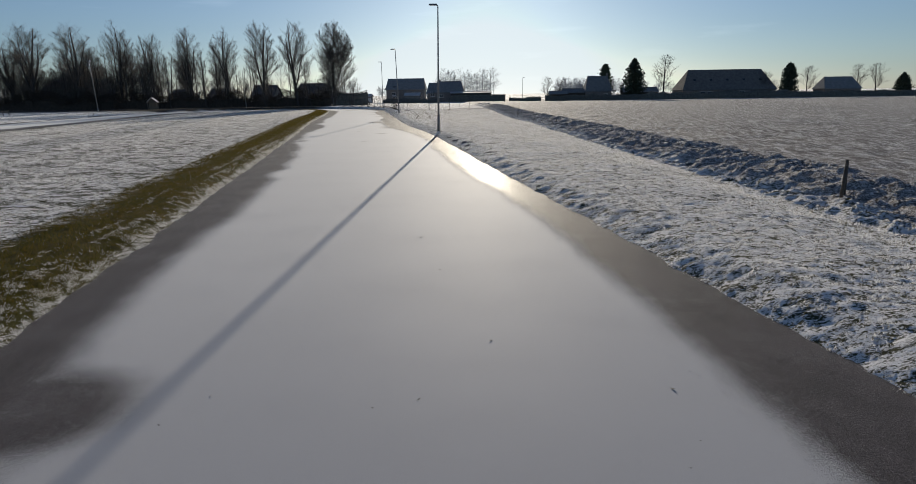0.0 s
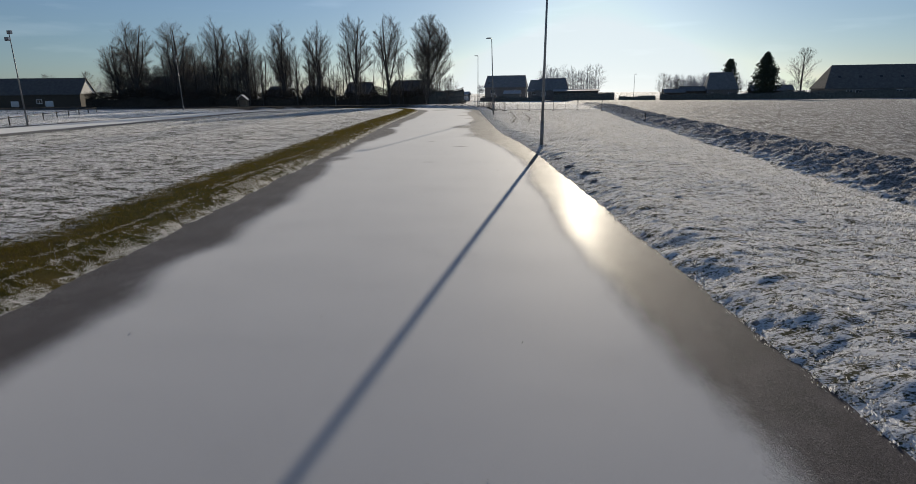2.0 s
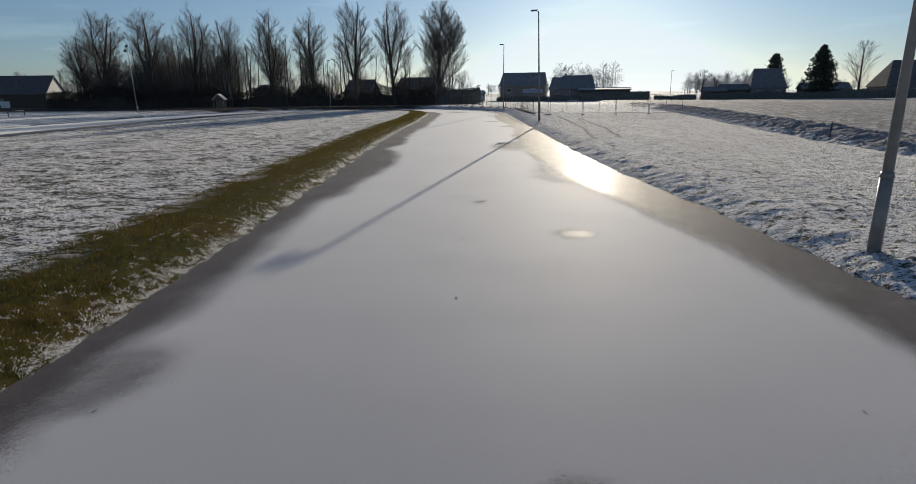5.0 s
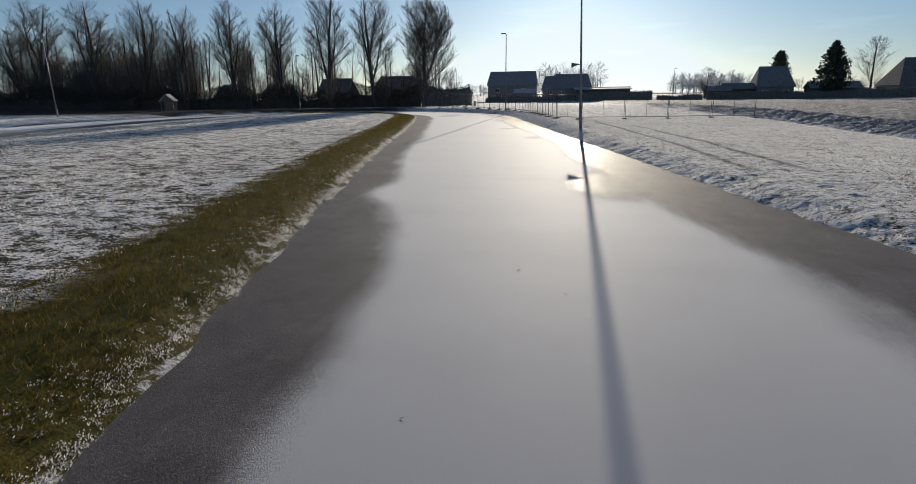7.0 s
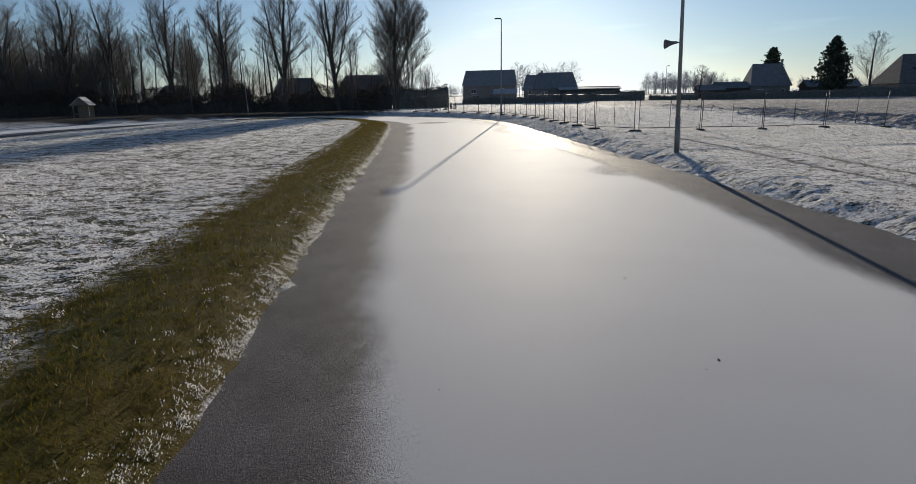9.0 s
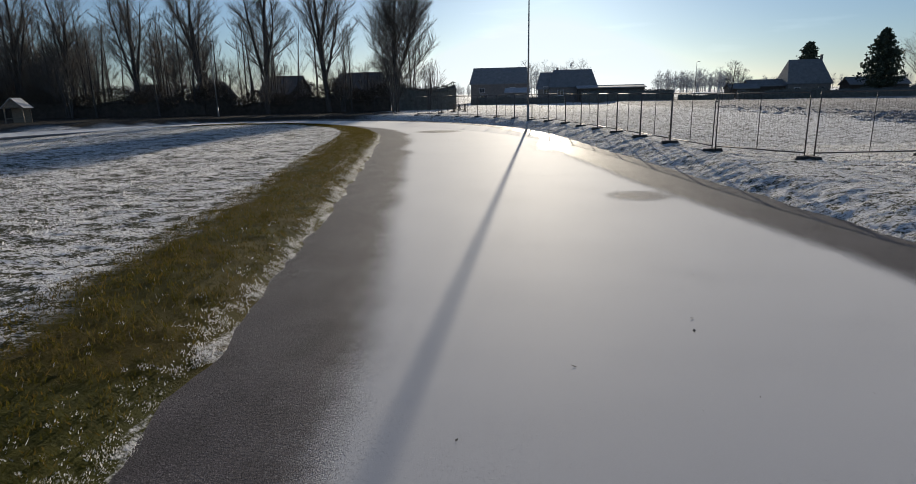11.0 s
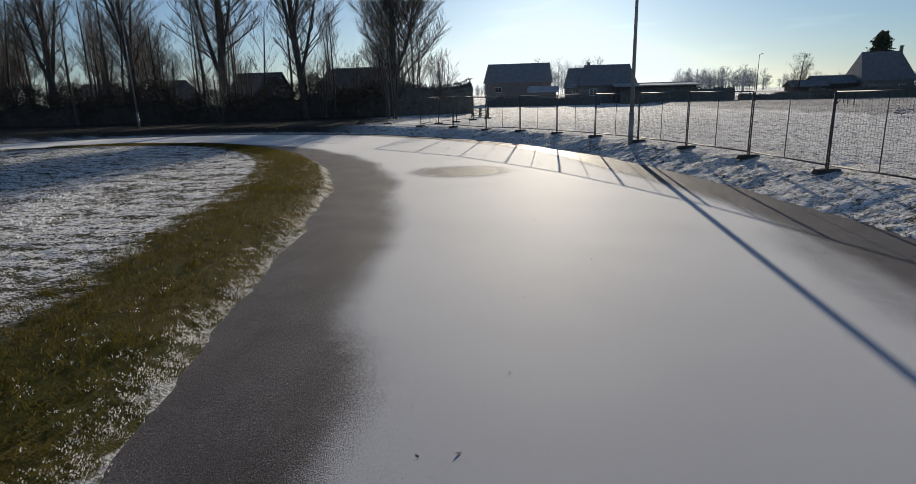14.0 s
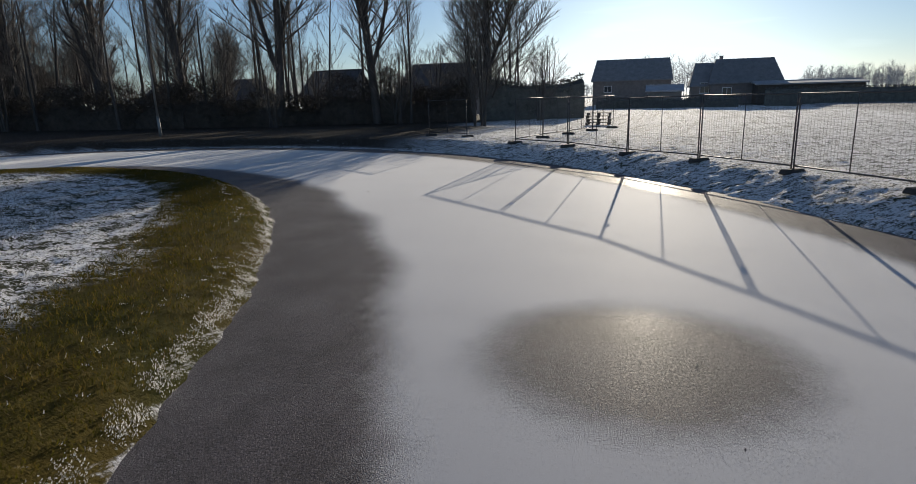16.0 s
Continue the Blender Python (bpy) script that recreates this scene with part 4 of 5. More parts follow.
            k = min(int(f * n), n - 1)
            start = pts[k].lerp(pts[k + 1], f * n - k)
            a = rnd.uniform(0, 6.283)
            if i % len(stems):
                f = start.z / tall
            g = max(0.0, min(1.0, (f - crown_from) / (1 - crown_from)))
            reach = spread * (0.10 + 0.90 * math.sin(math.pi * (0.24 + 0.74 * g)) ** 0.8) * rnd.uniform(0.7, 1.12)
            nd = Vector((math.cos(a), math.sin(a), rise * rnd.uniform(0.75, 1.25))).normalized()
            branch(start, nd, max(reach * math.sqrt(1 + rise * rise) * 0.85, min(1.0, g * 2) * room(start, nd) * rnd.uniform(0.6, 0.9)), stem * 0.2 * (1 - 0.6 * g), 1, (forks, twigs))
    return wood.mesh("trunk", M_BARK), fine.mesh("crown", M_TWIG)


def plant(meshes, name, x, y, z, scale, turn, label, group="", category="tree", squash=1.0):
    ob = thing(name, pose(x, y, z, 0, 0, turn), label, category, group)
    for me, nm in zip(meshes, ("trunk", "crown")):
        o = part(nm, me, None, ob)
        o.scale = (scale * squash, scale * squash, scale)
    return ob


POPLARS = [bare_tree_meshes(s, 25.0, 0.17, 5.5, 0.95, 60, 8, 9, 0.46, 1, 4) for s in (1, 2, 3)]
DENSE = bare_tree_meshes(11, 25.0, 0.03, 6.4, 1.15, 125, 9, 10, 0.46, 1, 1)
ROUND = [bare_tree_meshes(s, 10.0, 0.20, 3.9, 0.75, 30, 8, 7, 0.2) for s in (21, 22)]
SHRUB = [bare_tree_meshes(s, 8.5, 0.10, 2.6, 1.1, 9, 6, 5, 0.06, 5) for s in (31, 32, 33)]
SLIM = [bare_tree_meshes(s, 13.0, 0.22, 2.0, 1.6, 18, 6, 5, 0.11) for s in (41, 42)]
ROW = "row of bare trees"
for n, (x, y, s) in enumerate([(-54.9, 179.6, 1.0), (-63.8, 176.2, 1.0), (-73.0, 173.8, 0.90), (-84.3, 174.0, 0.93), (-94.5, 173.6, 0.88),
                               (-104.0, 173.0, 0.99), (-117.0, 173.0, 0.98), (-130.5, 173.0, 1.0), (-137.5, 174.0, 0.8)]):
    plant(POPLARS[n % 3], "poplar", x, y, 0.3, s, 77 * n, "tall bare winter poplar with upswept limbs", ROW, squash=1.05 if n < 6 else 1.35)
plant(DENSE, "poplar", -45.4, 187.0, 0.3, 1.0, 20, "broad bare poplar with a dense crown of fine twigs", ROW, squash=1.2)
for x, y, s, q in ((-116, 235, 0.78, 0.85), (-147, 231, 0.66, 1.25), (-156, 233, 0.70, 1.2)):
    plant(DENSE, "bare_tree", x, y, 0.3, s, 9 * x, "dense brown bare tree behind the row of poplars", squash=q)
for n, (x, y, s) in enumerate([(-150, 198, 0.84), (-141, 204, 0.78), (-127, 196, 0.82), (-119, 203, 0.76), (-109, 197, 0.72), (-98, 201, 0.7), (-86, 198, 0.62)]):
    plant(POPLARS[(n + 1) % 3], "poplar", x, y, 0.3, s, 51 * n, "bare winter poplar standing behind the front row", ROW, squash=1.2)
rs = random.Random(5)
for n in range(30):
    x = -145 + 107 * (n + rs.random()) / 30
    y = 172 + rs.uniform(-3, 14)
    plant(SHRUB[n % 3], "bare_shrub", x, y, 0.3, rs.uniform(0.7, 1.3), rs.uniform(0, 360), "leafless brown shrub in the undergrowth below the poplars", "undergrowth", "shrub", 1.15)
for n in range(34):
    x = -145 + 51 * (n + rs.random()) / 34
    plant(SHRUB[n % 3], "bare_shrub", x, 173 + rs.uniform(-1, 10), 0.3, rs.uniform(1.1, 1.7), rs.uniform(0, 360), "tall leafless brown shrub in the undergrowth below the poplars", "undergrowth", "shrub", 1.2)
for n in range(34):
    x = -112 + 62 * (n + rs.random()) / 34
    plant(SLIM[n % 2], "bare_sapling", x, 181 + rs.uniform(-4, 8), 0.3, rs.uniform(0.9, 1.45), rs.uniform(0, 360), "slender bare sapling among the poplars", "undergrowth")


for n in range(20):
    x = -122 + 60 * (n + rs.random()) / 20
    plant(SLIM[n % 2], "bare_sapling", x, 170 + rs.uniform(0, 8), 0.3, rs.uniform(0.95, 1.35), rs.uniform(0, 360), "slender bare young tree among the poplars", "undergrowth", squash=1.3)


for x, y, s in ((-47.5, 185.5, 1.2), (-43.0, 188.0, 1.4), (-40.0, 189.5, 1.0)):
    plant(SHRUB[int(s * 10) % 3], "bare_shrub", x, y, 0.3, s, 30 * s, "leafless brown shrub at the foot of the broad poplar", "undergrowth", "shrub", 1.1)


# ---------------------------------------------------------------- hedges and evergreens
def leaf_cloud(name, points, size, mat, seed=0, slim=0.5):
    """Many small ragged leaf clumps around the given places, as one mesh."""
    rnd = np.random.default_rng(seed)
    n = len(points)
    c = np.asarray(points, float)
    ax, bx = rnd.normal(size=(n, 3)), rnd.normal(size=(n, 3))
    ax /= np.linalg.norm(ax, axis=1)[:, None]
    bx -= ax * (ax * bx).sum(1)[:, None]
    bx /= np.linalg.norm(bx, axis=1)[:, None]
    s = size * rnd.uniform(0.5, 1.4, n)[:, None]
    v = np.stack([c - ax * s, c - bx * s * slim, c + ax * s, c + bx * s * slim], 1).reshape(-1, 3)
    k = np.arange(n)[:, None] * 4
    return mesh_of(name, v.tolist(), (k + [0, 1, 2, 3]).tolist(), mat)


def hedge(x0, y0, x1, y1, tall, deep, label, z=0.25, mat=None, ragged=0.25):
    """A clipped or loose hedge: a lumpy core with leaf clumps all over it."""
    mat = mat or M_HEDGE
    length = math.hypot(x1 - x0, y1 - y0)
    ob = thing("hedge", pose(x0, y0, 0.0, 0, 0, math.degrees(math.atan2(y1 - y0, x1 - x0))), label, "hedge")
    nl = max(4, int(length / 1.2))
    bm = bmesh.new()
    rows = []
    prof = ((-0.5, 0.0), (-0.52, 0.5), (-0.42, 0.9), (0.0, 1.0), (0.42, 0.9), (0.52, 0.5), (0.5, 0.0))
    for i in range(nl + 1):
        u = length * i / nl
        t = tall * (0.6 if mat is M_THICKET else 0.93) * (1 + ragged * (float(vnoise(u + x0, y0, 2.5, 61)) - 0.5) * 2)
        rows.append([bm.verts.new((u, a * deep * (1 + 0.2 * (float(vnoise(u, a * 9, 1.7, 62)) - 0.5)), b * t)) for a, b in prof])
    for r, q in zip(rows, rows[1:]):
        for k in range(len(prof) - 1):
            bm.faces.new((r[k], q[k], q[k + 1], r[k + 1]))
    bm.faces.new(rows[0])
    bm.faces.new(rows[-1][::-1])
    bmesh.ops.recalc_face_normals(bm, faces=bm.faces[:])
    part("core", bm, mat, ob)
    rnd = np.random.default_rng(int(abs(x0 * 10 + y0)))
    loose = mat is M_THICKET
    n = int(length * tall * (170 if loose else 40))
    u = rnd.uniform(0, length, n)
    t = tall * (1 + ragged * (vnoise(u + x0, y0 + 0 * u, 2.5, 61) - 0.5) * 2)
    f = rnd.uniform(0, 1, n)
    top = rnd.random(n) < 0.35
    pts = np.stack([u, np.where(top, rnd.uniform(-0.45, 0.45, n) * deep, np.sign(rnd.normal(size=n)) * deep * 0.52), np.where(top, t * rnd.uniform(0.5 if loose else 0.9, 1.04, n), f * t)], -1) + rnd.normal(0, 0.14 if loose else 0.05, (n, 3))
    part("leaves", leaf_cloud("leaves", pts, 0.34 if loose else 0.15, mat, 3, 0.08 if loose else 0.5), None, ob)
    return ob


def conifer(x, y, tall, wide, label, seed, column=False):
    ob = thing("conifer", pose(x, y, 0.3), label, "tree")
    rnd = np.random.default_rng(seed)
    part("trunk", rod((0, 0, 0), (0, 0, tall * 0.96), 0.28, 0.03, 8), M_BARK, ob)
    pts = []
    tiers = 26
    for k in range(tiers):
        g = k / tiers
        r = wide * ((1 - g ** 2.2) if column else (1 - g) ** 0.6) ** 0.9 * (0.7 + 0.3 * min(1, g * 5)) * rnd.uniform(0.8, 1.15)
        for b in range(15):
            a = rnd.uniform(0, 6.283)
            reach = r * rnd.uniform(0.75, 1.12)
            m = 22
            s = rnd.uniform(0.1, 1, m)
            spread = rnd.normal(0, 0.22, (m, 3))
            pts.append(np.stack([np.cos(a) * reach * s, np.sin(a) * reach * s, tall * (0.06 + 0.92 * g) - 0.25 * reach * s + 0.35 * reach * s * s], -1) + spread)
    part("crown", leaf_cloud("crown", np.concatenate(pts), 0.36, M_NEEDLE, seed), None, ob)
    return ob


hedge(-146, 171, -104, 169, 4.8, 2.2, "tall brown tangled thicket below the bare trees", ragged=0.4, mat=M_THICKET)
hedge(-104, 171, -72, 173, 4.2, 1.8, "brown tangled thicket along the gardens", ragged=0.45, mat=M_THICKET)
hedge(-73, 173, -46, 184, 4.2, 1.8, "brown tangled thicket beneath the poplars", ragged=0.45, mat=M_THICKET)
hedge(-46, 186, -36, 190, 4.4, 2.2, "dark hedge at the foot of the dense poplar", ragged=0.4)
hedge(-38, 232, -16, 229, 1.7, 1.2, "low clipped garden hedge before the houses")
hedge(-12, 231, 8.5, 230, 2.9, 1.3, "tall straight-clipped hedge along the farmyard", ragged=0.04)
hedge(10, 232, 22, 232, 1.5, 1.2, "low clipped hedge along the farmyard")
hedge(24, 236, 62, 238, 2.2, 1.4, "clipped dark garden hedge beside the farmhouse")
hedge(62, 240, 122, 243, 2.6, 1.6, "dark hedge along the far side of the field")
hedge(122, 244, 205, 246, 2.4, 1.6, "dark hedge along the far side of the field")
conifer(53.8, 274, 15.0, 5.0, "dark spreading conifer behind the farmhouse", 1)
conifer(60.0, 247, 15.8, 5.4, "tall dark conical conifer beside the field", 2, True)
conifer(128.0, 263, 13.8, 5.0, "dark green conifer near the distant houses", 3)
conifer(176.0, 265, 9.0, 3.4, "rounded dark evergreen at the field's end", 4, True)
for x, y, s, k in ((75.3, 259, 1.75, 0), (25.6, 246.4, 0.92, 1), (118.4, 263, 1.05, 0), (136, 263, 1.25, 1), (159, 268, 1.3, 0), (167, 268, 1.35, 1), (33, 262, 0.75, 0), (-219, 230, 1.25, 0), (-201, 230, 1.35, 1)):
    plant(ROUND[k], "bare_tree", x, y, 0.3, s, 40 * s * 10, "bare round-crowned tree beyond the frosty field")


# ---------------------------------------------------------------- houses
def house(name, x, y, turn, length, depth, eave, ridge, label, wall=None, roof=None, hip=0.0, windows=(), chimney=None, over=0.4, gable_mat=None, skylights=0):
    """Walls, a pitched roof with overhang and thickness, windows with frames and sills, and a chimney. Its front looks along -y."""
    wall, roof = wall or M_BRICK, roof or M_ROOF
    ob = thing(name, pose(x, y, 0.25, 0, 0, turn), label, "house")
    L, D = length / 2, depth / 2
    bm = bmesh.new()
    base = [bm.verts.new(v) for v in ((-L, -D, 0), (L, -D, 0), (L, D, 0), (-L, D, 0))]
    top = [bm.verts.new(v) for v in ((-L, -D, eave), (L, -D, eave), (L, D, eave), (-L, D, eave))]
    gl, gr = bm.verts.new((-L + hip * 0.9, 0, ridge - 0.25)), bm.verts.new((L - hip * 0.9, 0, ridge - 0.25))
    for a, b in ((0, 1), (2, 3)):
        bm.faces.new((base[a], base[b], top[b], top[a]))
    bm.faces.new((base[1], base[2], top[2], top[1]))
    bm.faces.new((top[1], top[2], gr))
    bm.faces.new((base[3], base[0], top[0], top[3]))
    bm.faces.new((top[3], top[0], gl))
    bmesh.ops.recalc_face_normals(bm, faces=bm.faces[:])
    part("wall", bm, wall, ob)
    slope = (ridge - eave) / D
    drop = over * slope
    thick = 0.22
    for side in (-1, 1):
        r = bmesh.new()
        low = [(-L - over, side * (D + over), eave - drop), (L + over, side * (D + over), eave - drop)]
        high = [(L + over - hip, 0, ridge), (-L - over + hip, 0, ridge)]
        a = [r.verts.new((*v[:2], v[2])) for v in low + high]
        b = [r.verts.new((*v[:2], v[2] + thick)) for v in low + high]
        r.faces.new(a), r.faces.new(b)
        for k in range(4):
            r.faces.new((a[k], a[(k + 1) % 4], b[(k + 1) % 4], b[k]))
        bmesh.ops.recalc_face_normals(r, faces=r.faces[:])
        rp = part("roof", r, roof, ob)
        if side < 0:
            for k in range(skylights):
                u = -L + length * (k + 0.8) / (skylights + 0.6)
                z = eave + (ridge - eave) * 0.45
                part("skylight", box(1.0, 1.0, 0.08, (u, -D * 0.55, z + thick + 0.06), 0.02, turn=Matrix.Rotation(math.atan(slope), 4, "X")), M_WINDOW, rp)
    if hip:
        for side in (-1, 1):
            r = bmesh.new()
            tri = [(side * (L + over), -D - over, eave - drop), (side * (L + over), D + over, eave - drop), (side * (L + over - hip), 0, ridge)]
            a = [r.verts.new((v[0], v[1], v[2] + 0.01)) for v in tri]
            b = [r.verts.new((v[0] + side * 0.02, v[1], v[2] + thick)) for v in tri]
            r.faces.new(a), r.faces.new(b)
            for k in range(3):
                r.faces.new((a[k], a[(k + 1) % 3], b[(k + 1) % 3], b[k]))
            bmesh.ops.recalc_face_normals(r, faces=r.faces[:])
            part("hip_roof", r, roof, ob)
    else:
        part("ridge_cap", rod((-L - over, 0, ridge + thick * 0.8), (L + over, 0, ridge + thick * 0.8), 0.16, 0.16, 8), roof, ob)
    for u, z, w, h in windows:
        win = part("window", box(w, 0.08, h, (u, -D - 0.01, z), 0.01), M_WINDOW, ob)
        fr = bmesh.new()
        for dx, dz, sx, sz in ((0, h / 2, w + 0.12, 0.1), (0, -h / 2, w + 0.12, 0.1), (-w / 2, 0, 0.1, h + 0.1), (w / 2, 0, 0.1, h + 0.1), (0, 0, 0.07, h)):
            box(sx, 0.14, sz, (u + dx, -D - 0.03, z + dz), 0, fr)
        part("window_frame", fr, M_FRAME, win, "white window frame")
        part("window_sill", box(w + 0.3, 0.2, 0.07, (u, -D - 0.08, z - h / 2 - 0.09), 0.01), M_PLASTER, win)
    if gable_mat:
        g = bmesh.new()
        a = [g.verts.new((L + 0.02, yy, zz)) for yy, zz in ((-D, eave), (D, eave), (0, ridge - 0.3))]
        b = [g.verts.new((L + 0.12, yy, zz)) for yy, zz in ((-D, eave), (D, eave), (0, ridge - 0.3))]
        g.faces.new(a), g.faces.new(b)
        for k in range(3):
            g.faces.new((a[k], a[(k + 1) % 3], b[(k + 1) % 3], b[k]))
        bmesh.ops.recalc_face_normals(g, faces=g.faces[:])
        part("gable_board", g, gable_mat, ob, "white boarded gable")
    if chimney is not None:
        c = part("chimney", box(0.55, 0.55, 1.5, (chimney, 0.0, ridge + 0.5), 0.03), M_BRICK, ob)
        part("chimney_cap", box(0.7, 0.7, 0.1, (chimney, 0.0, ridge + 1.3), 0.02), M_LAMP, c)
    return ob


house("house", -33.6, 270, 0, 16.6, 9, 5.4, 9.7, "detached brick house with a steep dark tiled roof", hip=0.8, windows=[(-5, 3.4, 1.6, 1.3), (4, 3.4, 1.6, 1.3), (-4.5, 1.5, 2.0, 1.3), (4.5, 1.5, 2.0, 1.3)])
house("house", -13.4, 247, 0, 11.4, 8.5, 3.9, 7.8, "brick house with a long dark roof beside the meadow", hip=1.3, windows=[(-3, 2.3, 1.5, 1.3), (3, 2.3, 1.5, 1.3)])
house("house_wing", -19.4, 248, 0, 5.6, 7.0, 3.6, 7.3, "lower brick side wing with a dark roof", hip=1.0, windows=[(-0.6, 3.0, 1.5, 1.8)], chimney=2.2)
house("house", 48.3, 262, 0, 10.5, 9, 3.6, 9.3, "farmhouse with a steep dark gabled roof", hip=1.6, windows=[(-3, 1.6, 1.4, 1.3), (3, 1.6, 1.4, 1.3)], chimney=4.0)
house("farm_shed", 38.5, 262, 0, 9.0, 6, 2.9, 4.3, "low dark farm shed beside the farmhouse", M_DARKWOOD)
house("farm_shed", 66.0, 262, 0, 14.0, 6, 2.8, 4.4, "long low dark shed between conifers", M_DARKWOOD)
house("barn", 103.0, 268, 0, 38.0, 15, 3.4, 11.3, "large barn with a broad dark thatched roof", M_BRICK, M_THATCH, hip=4.2, windows=[(-11, 1.8, 2.0, 1.4), (-8, 1.8, 2.0, 1.4), (-2, 1.8, 2.0, 1.4), (5, 1.8, 2.0, 1.4)], skylights=5)
house("house", 148.5, 264, 0, 14.5, 9, 3.2, 7.6, "distant house with a dark hipped roof", hip=2.0, windows=[(-3, 1.6, 1.4, 1.2)])
house("house", -184.0, 187, 16, 38.0, 10, 4.2, 9.0, "long low house with a white gable board", M_DARKWOOD, M_ROOF_DARK, gable_mat=M_PLASTER, windows=[(-8, 1.8, 1.6, 1.3), (6, 1.8, 1.6, 1.3)])
house("house", -131.0, 196, 2, 22.0, 10, 4.5, 9.2, "dark brick house hidden behind bare trees", roof=M_ROOF_DARK, hip=1.2)
house("house", -101.0, 203, -3, 7.0, 7, 3.0, 5.6, "dark house behind the undergrowth", roof=M_ROOF_DARK, hip=0.8, windows=[(-2, 1.7, 1.5, 1.2)])
house("house", -88.5, 204, -3, 6.2, 7, 3.0, 5.8, "small dark house behind the undergrowth", roof=M_ROOF_DARK, hip=0.6)
house("house", -73.0, 205, -3, 7.4, 8, 3.2, 6.5, "dark gabled house behind the undergrowth", roof=M_ROOF_DARK)
house("house", -57.5, 207, -5, 9.0, 9, 3.8, 7.0, "brick house behind the broad bare poplar", roof=M_ROOF_DARK, hip=0.4)
house("garage", -47.5, 238, 0, 8.0, 6, 2.5, 3.2, "low garage with a shallow frosted roof", M_BRICK, M_ROOF_FROST)
house("garage", -27.0, 236, 0, 5.4, 5, 2.6, 3.4, "small pale garage with a shallow frosted roof", M_RENDER, M_ROOF_FROST)
house("farm_shed", -58.0, 244, 0, 14.0, 7, 3.0, 3.5, "long low shed with a frosted roof", M_DARKWOOD, M_ROOF_FROST)
house("farm_shed", -4.5, 241, 0, 15.5, 8, 3.2, 3.6, "low flat-roofed building with a frosted roof", M_DARKWOOD, M_ROOF_FROST)
house("farm_shed", 31.5, 258, 0, 7.0, 5, 2.4, 3.4, "small low dark shed by the bare tree", M_DARKWOOD)


# ---------------------------------------------------------------- small things
def playhouse(x, y):
    ob = thing("playhouse", pose(x, y, 0.3, 0, 0, 15), "small pale wooden playhouse with a gabled roof", "playhouse")
    for a in (-1.0, 1.0):
        for b in (-0.8, 0.8):
            part("corner_post", box(0.12, 0.12, 2.0, (a, b, 1.0), 0.01), M_WOOD, ob)
    part("back_wall", box(2.0, 0.06, 1.9, (0, 0.8, 0.98), 0.005), M_WOOD, ob)
    part("floor_deck", box(2.2, 1.8, 0.1, (0, 0, 0.12), 0.01), M_WOOD, ob)
    for s in (-1, 1):
        part("roof", box(1.75, 2.1, 0.07, (s * 0.66, 0, 2.52), 0.01, turn=Matrix.Rotation(s * radians(42), 4, "Y")), M_ROOF_FROST, ob, "frosted roof board")
    part("gable", prism([(-1.0, 2.0), (1.0, 2.0), (0, 2.95)], -0.83, -0.77), M_WOOD, ob)
    part("front_rail", box(2.0, 0.06, 0.12, (0, -0.8, 0.75), 0.005), M_WOOD, ob)


playhouse(-82.5, 149.6)


def pallet_stack(x, y):
    for k in range(4):
        ob = thing("pallet", pose(x + 0.05 * (k % 2), y, ground_z(x, y) - 0.02 + 0.232 * k, 0, 0, 1.5 * k - 4), "dark wooden pallet in a stack on the meadow", "pallet", "stack of pallets")
        for b in (-0.5, -0.17, 0.17, 0.5):
            part("top_board", box(1.7, 0.18, 0.03, (0, b, 0.215), 0.004), M_DARKWOOD, ob)
        for a in (-0.78, 0.0, 0.78):
            for b in (-0.5, 0.5):
                part("block", box(0.14, 0.14, 0.14, (a, b, 0.13), 0.004), M_DARKWOOD, ob)
            part("bottom_board", box(0.12, 1.2, 0.03, (a, 0, 0.045), 0.004), M_DARKWOOD, ob)


pallet_stack(-32.6, 170.5)


def stake(x, y, tall, lean, label="weathered wooden stake at the field edge"):
    bm = rod((0, 0, -0.2), (0, 0, tall), 0.045, 0.04, 7)
    bm.faces.ensure_lookup_table()
    me = bpy.data.meshes.new("stake")
    bm.to_mesh(me)
    bm.free()
    me.materials.append(M_DARKWOOD)
    ob = new("stake", me)
    ob.matrix_basis = pose(x, y, ground_z(x, y), lean, lean * 0.5, 0)
    tagged(ob, label, "stake", "stakes along the field edge")


stake(9.25, 15.6, 0.95, 2)
stake(9.5, 15.9, 1.05, -2)
stake(4.3, 74.5, 0.9, 3)
for k in range(6):
    stake(3.0 + 3.5 * k, 172 + 9 * k, 1.2, 4 * (-1) ** k)


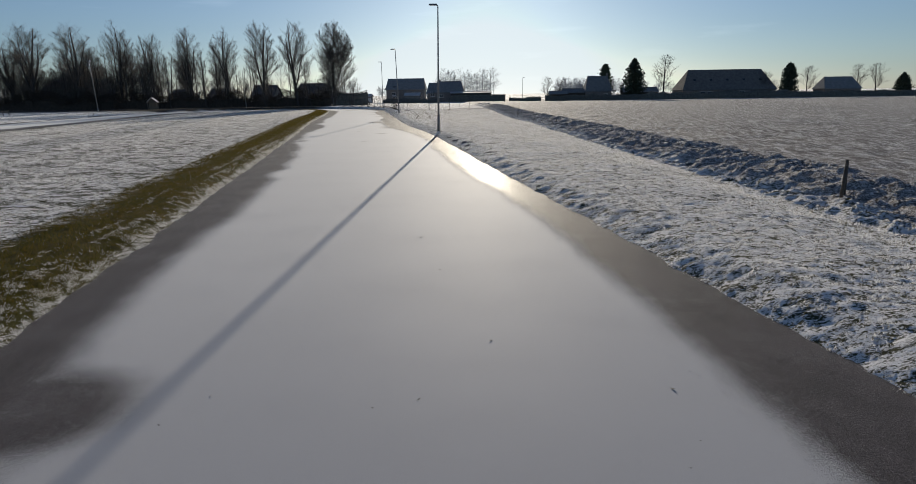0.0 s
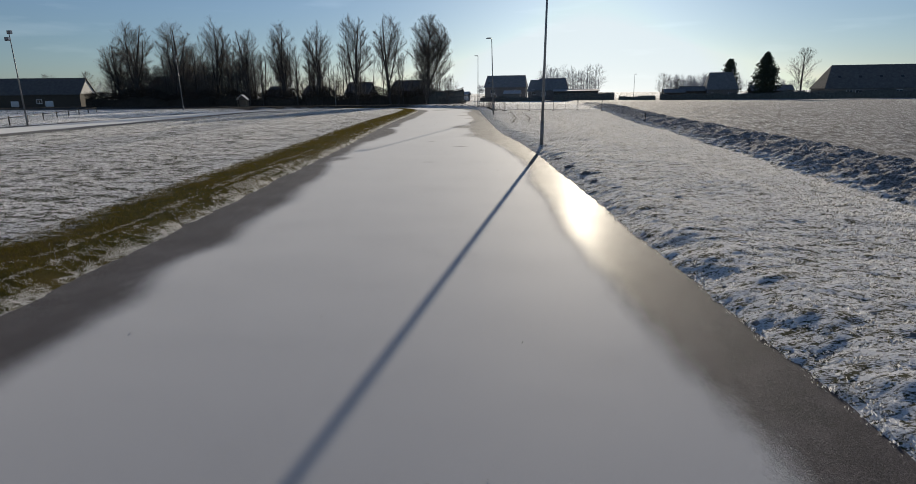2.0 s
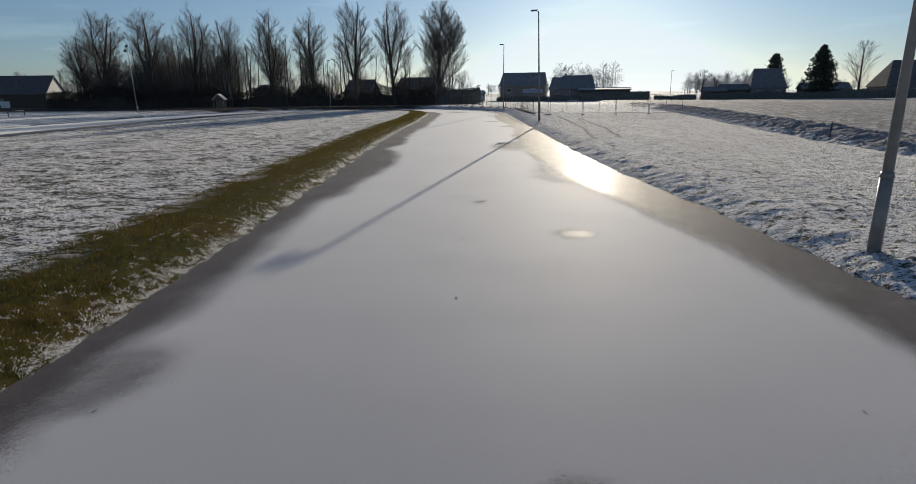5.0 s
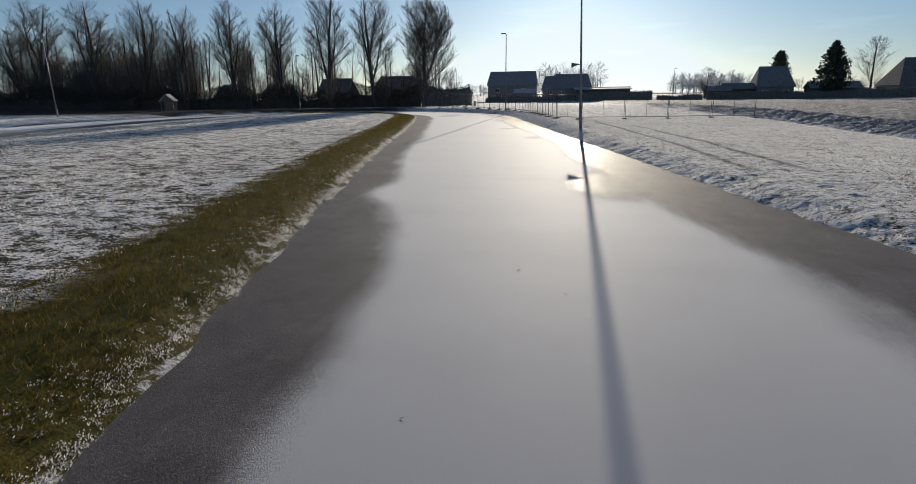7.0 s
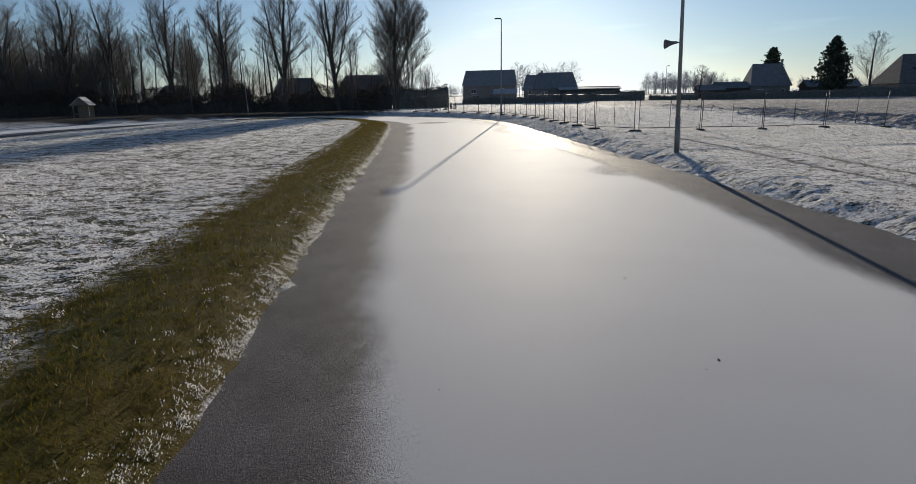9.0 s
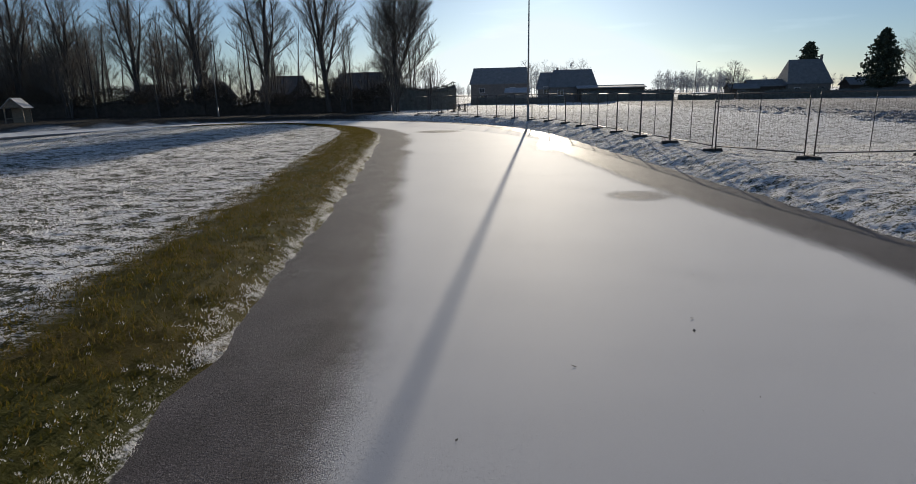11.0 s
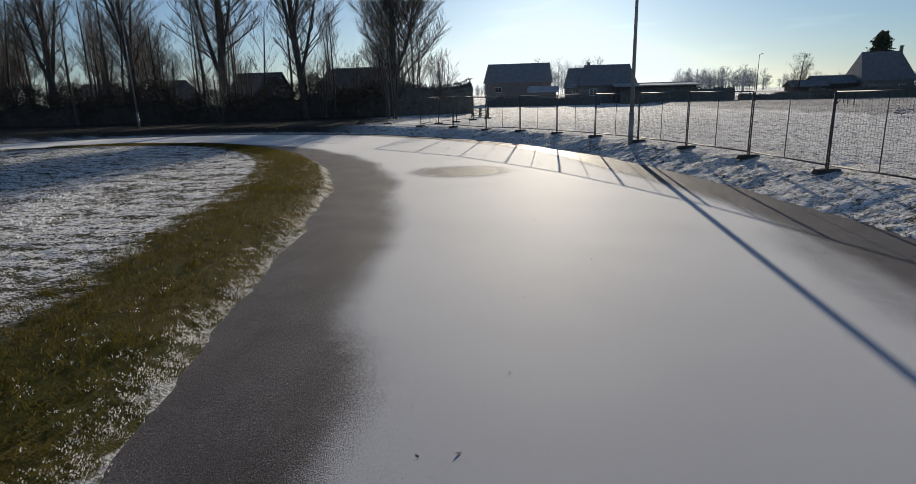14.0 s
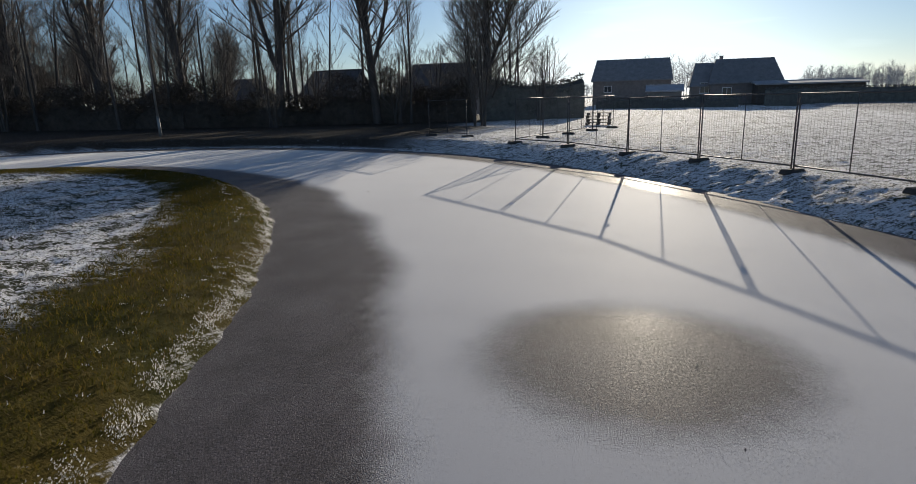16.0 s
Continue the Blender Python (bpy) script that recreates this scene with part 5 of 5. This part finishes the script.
def white_van(x, y, turn):
    ob = thing("van", pose(x, y, 0.3, 0, 0, turn), "white van parked before the houses", "van")
    prof = [(-2.3, 0.35), (2.3, 0.35), (2.35, 0.95), (1.7, 1.15), (1.1, 1.95), (-2.2, 2.0), (-2.35, 1.0)]
    b = prism(prof, -0.95, 0.95)
    bmesh.ops.bevel(b, geom=b.edges[:], offset=0.08, segments=2, affect="EDGES")
    part("body", b, M_WHITECAR, ob)
    part("windscreen", box(0.05, 1.6, 0.75, (1.47, 0, 1.55), 0.01, turn=Matrix.Rotation(radians(-37), 4, "Y")), M_WINDOW, ob)
    for a in (-1.5, 1.5):
        for c in (-0.88, 0.88):
            wheel = part("wheel", rod((a, c - 0.11, 0.35), (a, c + 0.11, 0.35), 0.35, 0.35, 18), M_TYRE, ob)
            part("rim", rod((a, c - 0.125, 0.35), (a, c + 0.125, 0.35), 0.2, 0.2, 12), M_STEEL, wheel)


def low_rail(points):
    ob = thing("rail_fence", Matrix(), "low wooden post-and-rail fence along the far straight", "fence")
    for (ax, ay), (bx, by) in zip(points, points[1:]):
        az, bz = ground_z(ax, ay), ground_z(bx, by)
        part("fence_post", box(0.1, 0.1, 1.0, (ax, ay, az + 0.4), 0.01), M_DARKWOOD, ob)
        part("rail", rod((ax, ay, az + 0.75), (bx, by, bz + 0.75), 0.035, 0.035, 6), M_DARKWOOD, ob)
    part("fence_post", box(0.1, 0.1, 1.0, (bx, by, bz + 0.4), 0.01), M_DARKWOOD, ob)


low_rail([(-70.0 - 3.4 * k, 79.0 + 5.6 * k) for k in range(-5, 7)])


def footprints(x0, y0, x1, y1, count, seed):
    """A trail of small prints pressed into the rime."""
    rnd = random.Random(seed)
    vs, fs = [], []
    for k in range(count):
        t = (k + 0.2 * rnd.random()) / count
        x, y = x0 + (x1 - x0) * t + rnd.gauss(0, 0.03), y0 + (y1 - y0) * t + 0.06 * (-1) ** k
        o, n = len(vs), 7
        for j in range(n):
            a = 6.283 * j / n
            r = rnd.uniform(0.7, 1.2)
            vs.append((x + 0.017 * r * math.cos(a), y + 0.011 * r * math.sin(a), 0.004))
        fs.append(tuple(range(o, o + n)))
    tagged(new("footprints", mesh_of("footprints", vs, fs, M_PRINT)), "trail of small dark animal prints in the rime", "footprints", kind="stuff")


footprints(-6.3, 30.6, -2.4, 31.8, 26, 1)
footprints(1.7, 8.9, 2.7, 5.4, 16, 2)
white_van(-166.0, 165, 138)
white_van(-156.0, 167, 138)
white_van(-44.0, 227, 180)


# ---------------------------------------------------------------- far woods
def far_wood(x0, x1, y, tall, count, seed, label):
    rnd = random.Random(seed)
    tw = Twigs()
    for n in range(count):
        x, yy, h = x0 + (x1 - x0) * (n + rnd.random()) / count, y + rnd.uniform(-25, 25), tall * rnd.uniform(0.7, 1.1)
        base = Vector((x, yy, 0.2))
        top = base + Vector((rnd.gauss(0, 0.5), 0, h))
        tw.limb(base, top, 0.35, 0.08)
        for _ in range(34):
            f = rnd.uniform(0.2, 0.98)
            p = base.lerp(top, f)
            a = rnd.uniform(0, 6.283)
            reach = h * 0.36 * math.sin(math.pi * (0.15 + 0.8 * f))
            q = p + Vector((math.cos(a) * reach, math.sin(a) * reach, h * rnd.uniform(0.08, 0.18)))
            tw.limb(p, q, 0.09, 0.04)
            for _ in range(2):
                e = p.lerp(q, rnd.uniform(0.3, 0.9))
                tw.limb(e, e + Vector((rnd.gauss(0, 0.9), rnd.gauss(0, 0.9), rnd.uniform(0.8, 2.2))), 0.06, 0.03)
    ob = new("far_wood", tw.mesh("far_wood", M_HAZE_TWIG))
    tagged(ob, label, "woods", kind="stuff")


# bits of leaf, twig and frost scuffs lying on the ice
def ice_litter():
    rnd = np.random.default_rng(9)
    n = 1500
    x, y = rnd.uniform(-60, 6, n * 8), rnd.uniform(4, 158, n * 8)
    din, dout = rink(x, y)
    ok = np.maximum(din, dout) < -0.25
    x, y = x[ok][:n], y[ok][:n]
    vs, fs = [], []
    for k in range(len(x)):
        size = 0.008 + 0.035 * rnd.random() ** 5
        a, b = rnd.uniform(0, 6.283), rnd.uniform(0.15, 0.6)
        c, s_, o = math.cos(a) * size, math.sin(a) * size, len(vs)
        vs += [(x[k] - c, y[k] - s_, 0.004), (x[k] + s_ * b, y[k] - c * b, 0.008), (x[k] + c, y[k] + s_, 0.004 + size * 0.4), (x[k] - s_ * b, y[k] + c * b, 0.006)]
        fs.append((o, o + 1, o + 2, o + 3))
    tagged(new("ice_litter", mesh_of("ice_litter", vs, fs, M_TWIG)), "dark scraps of leaf and twig frozen onto the ice", "litter", kind="stuff")


ice_litter()
far_wood(-40, 10, 560, 22, 30, 1, "distant bare trees in winter haze")
far_wood(72, 130, 600, 15, 60, 2, "distant bare wood on the horizon")
far_wood(130, 420, 900, 15, 90, 3, "distant bare wood on the horizon")
far_wood(-420, -150, 420, 14, 60, 4, "distant bare wood behind the houses")
far_wood(-140, -40, 800, 12, 40, 5, "distant bare trees on the horizon")
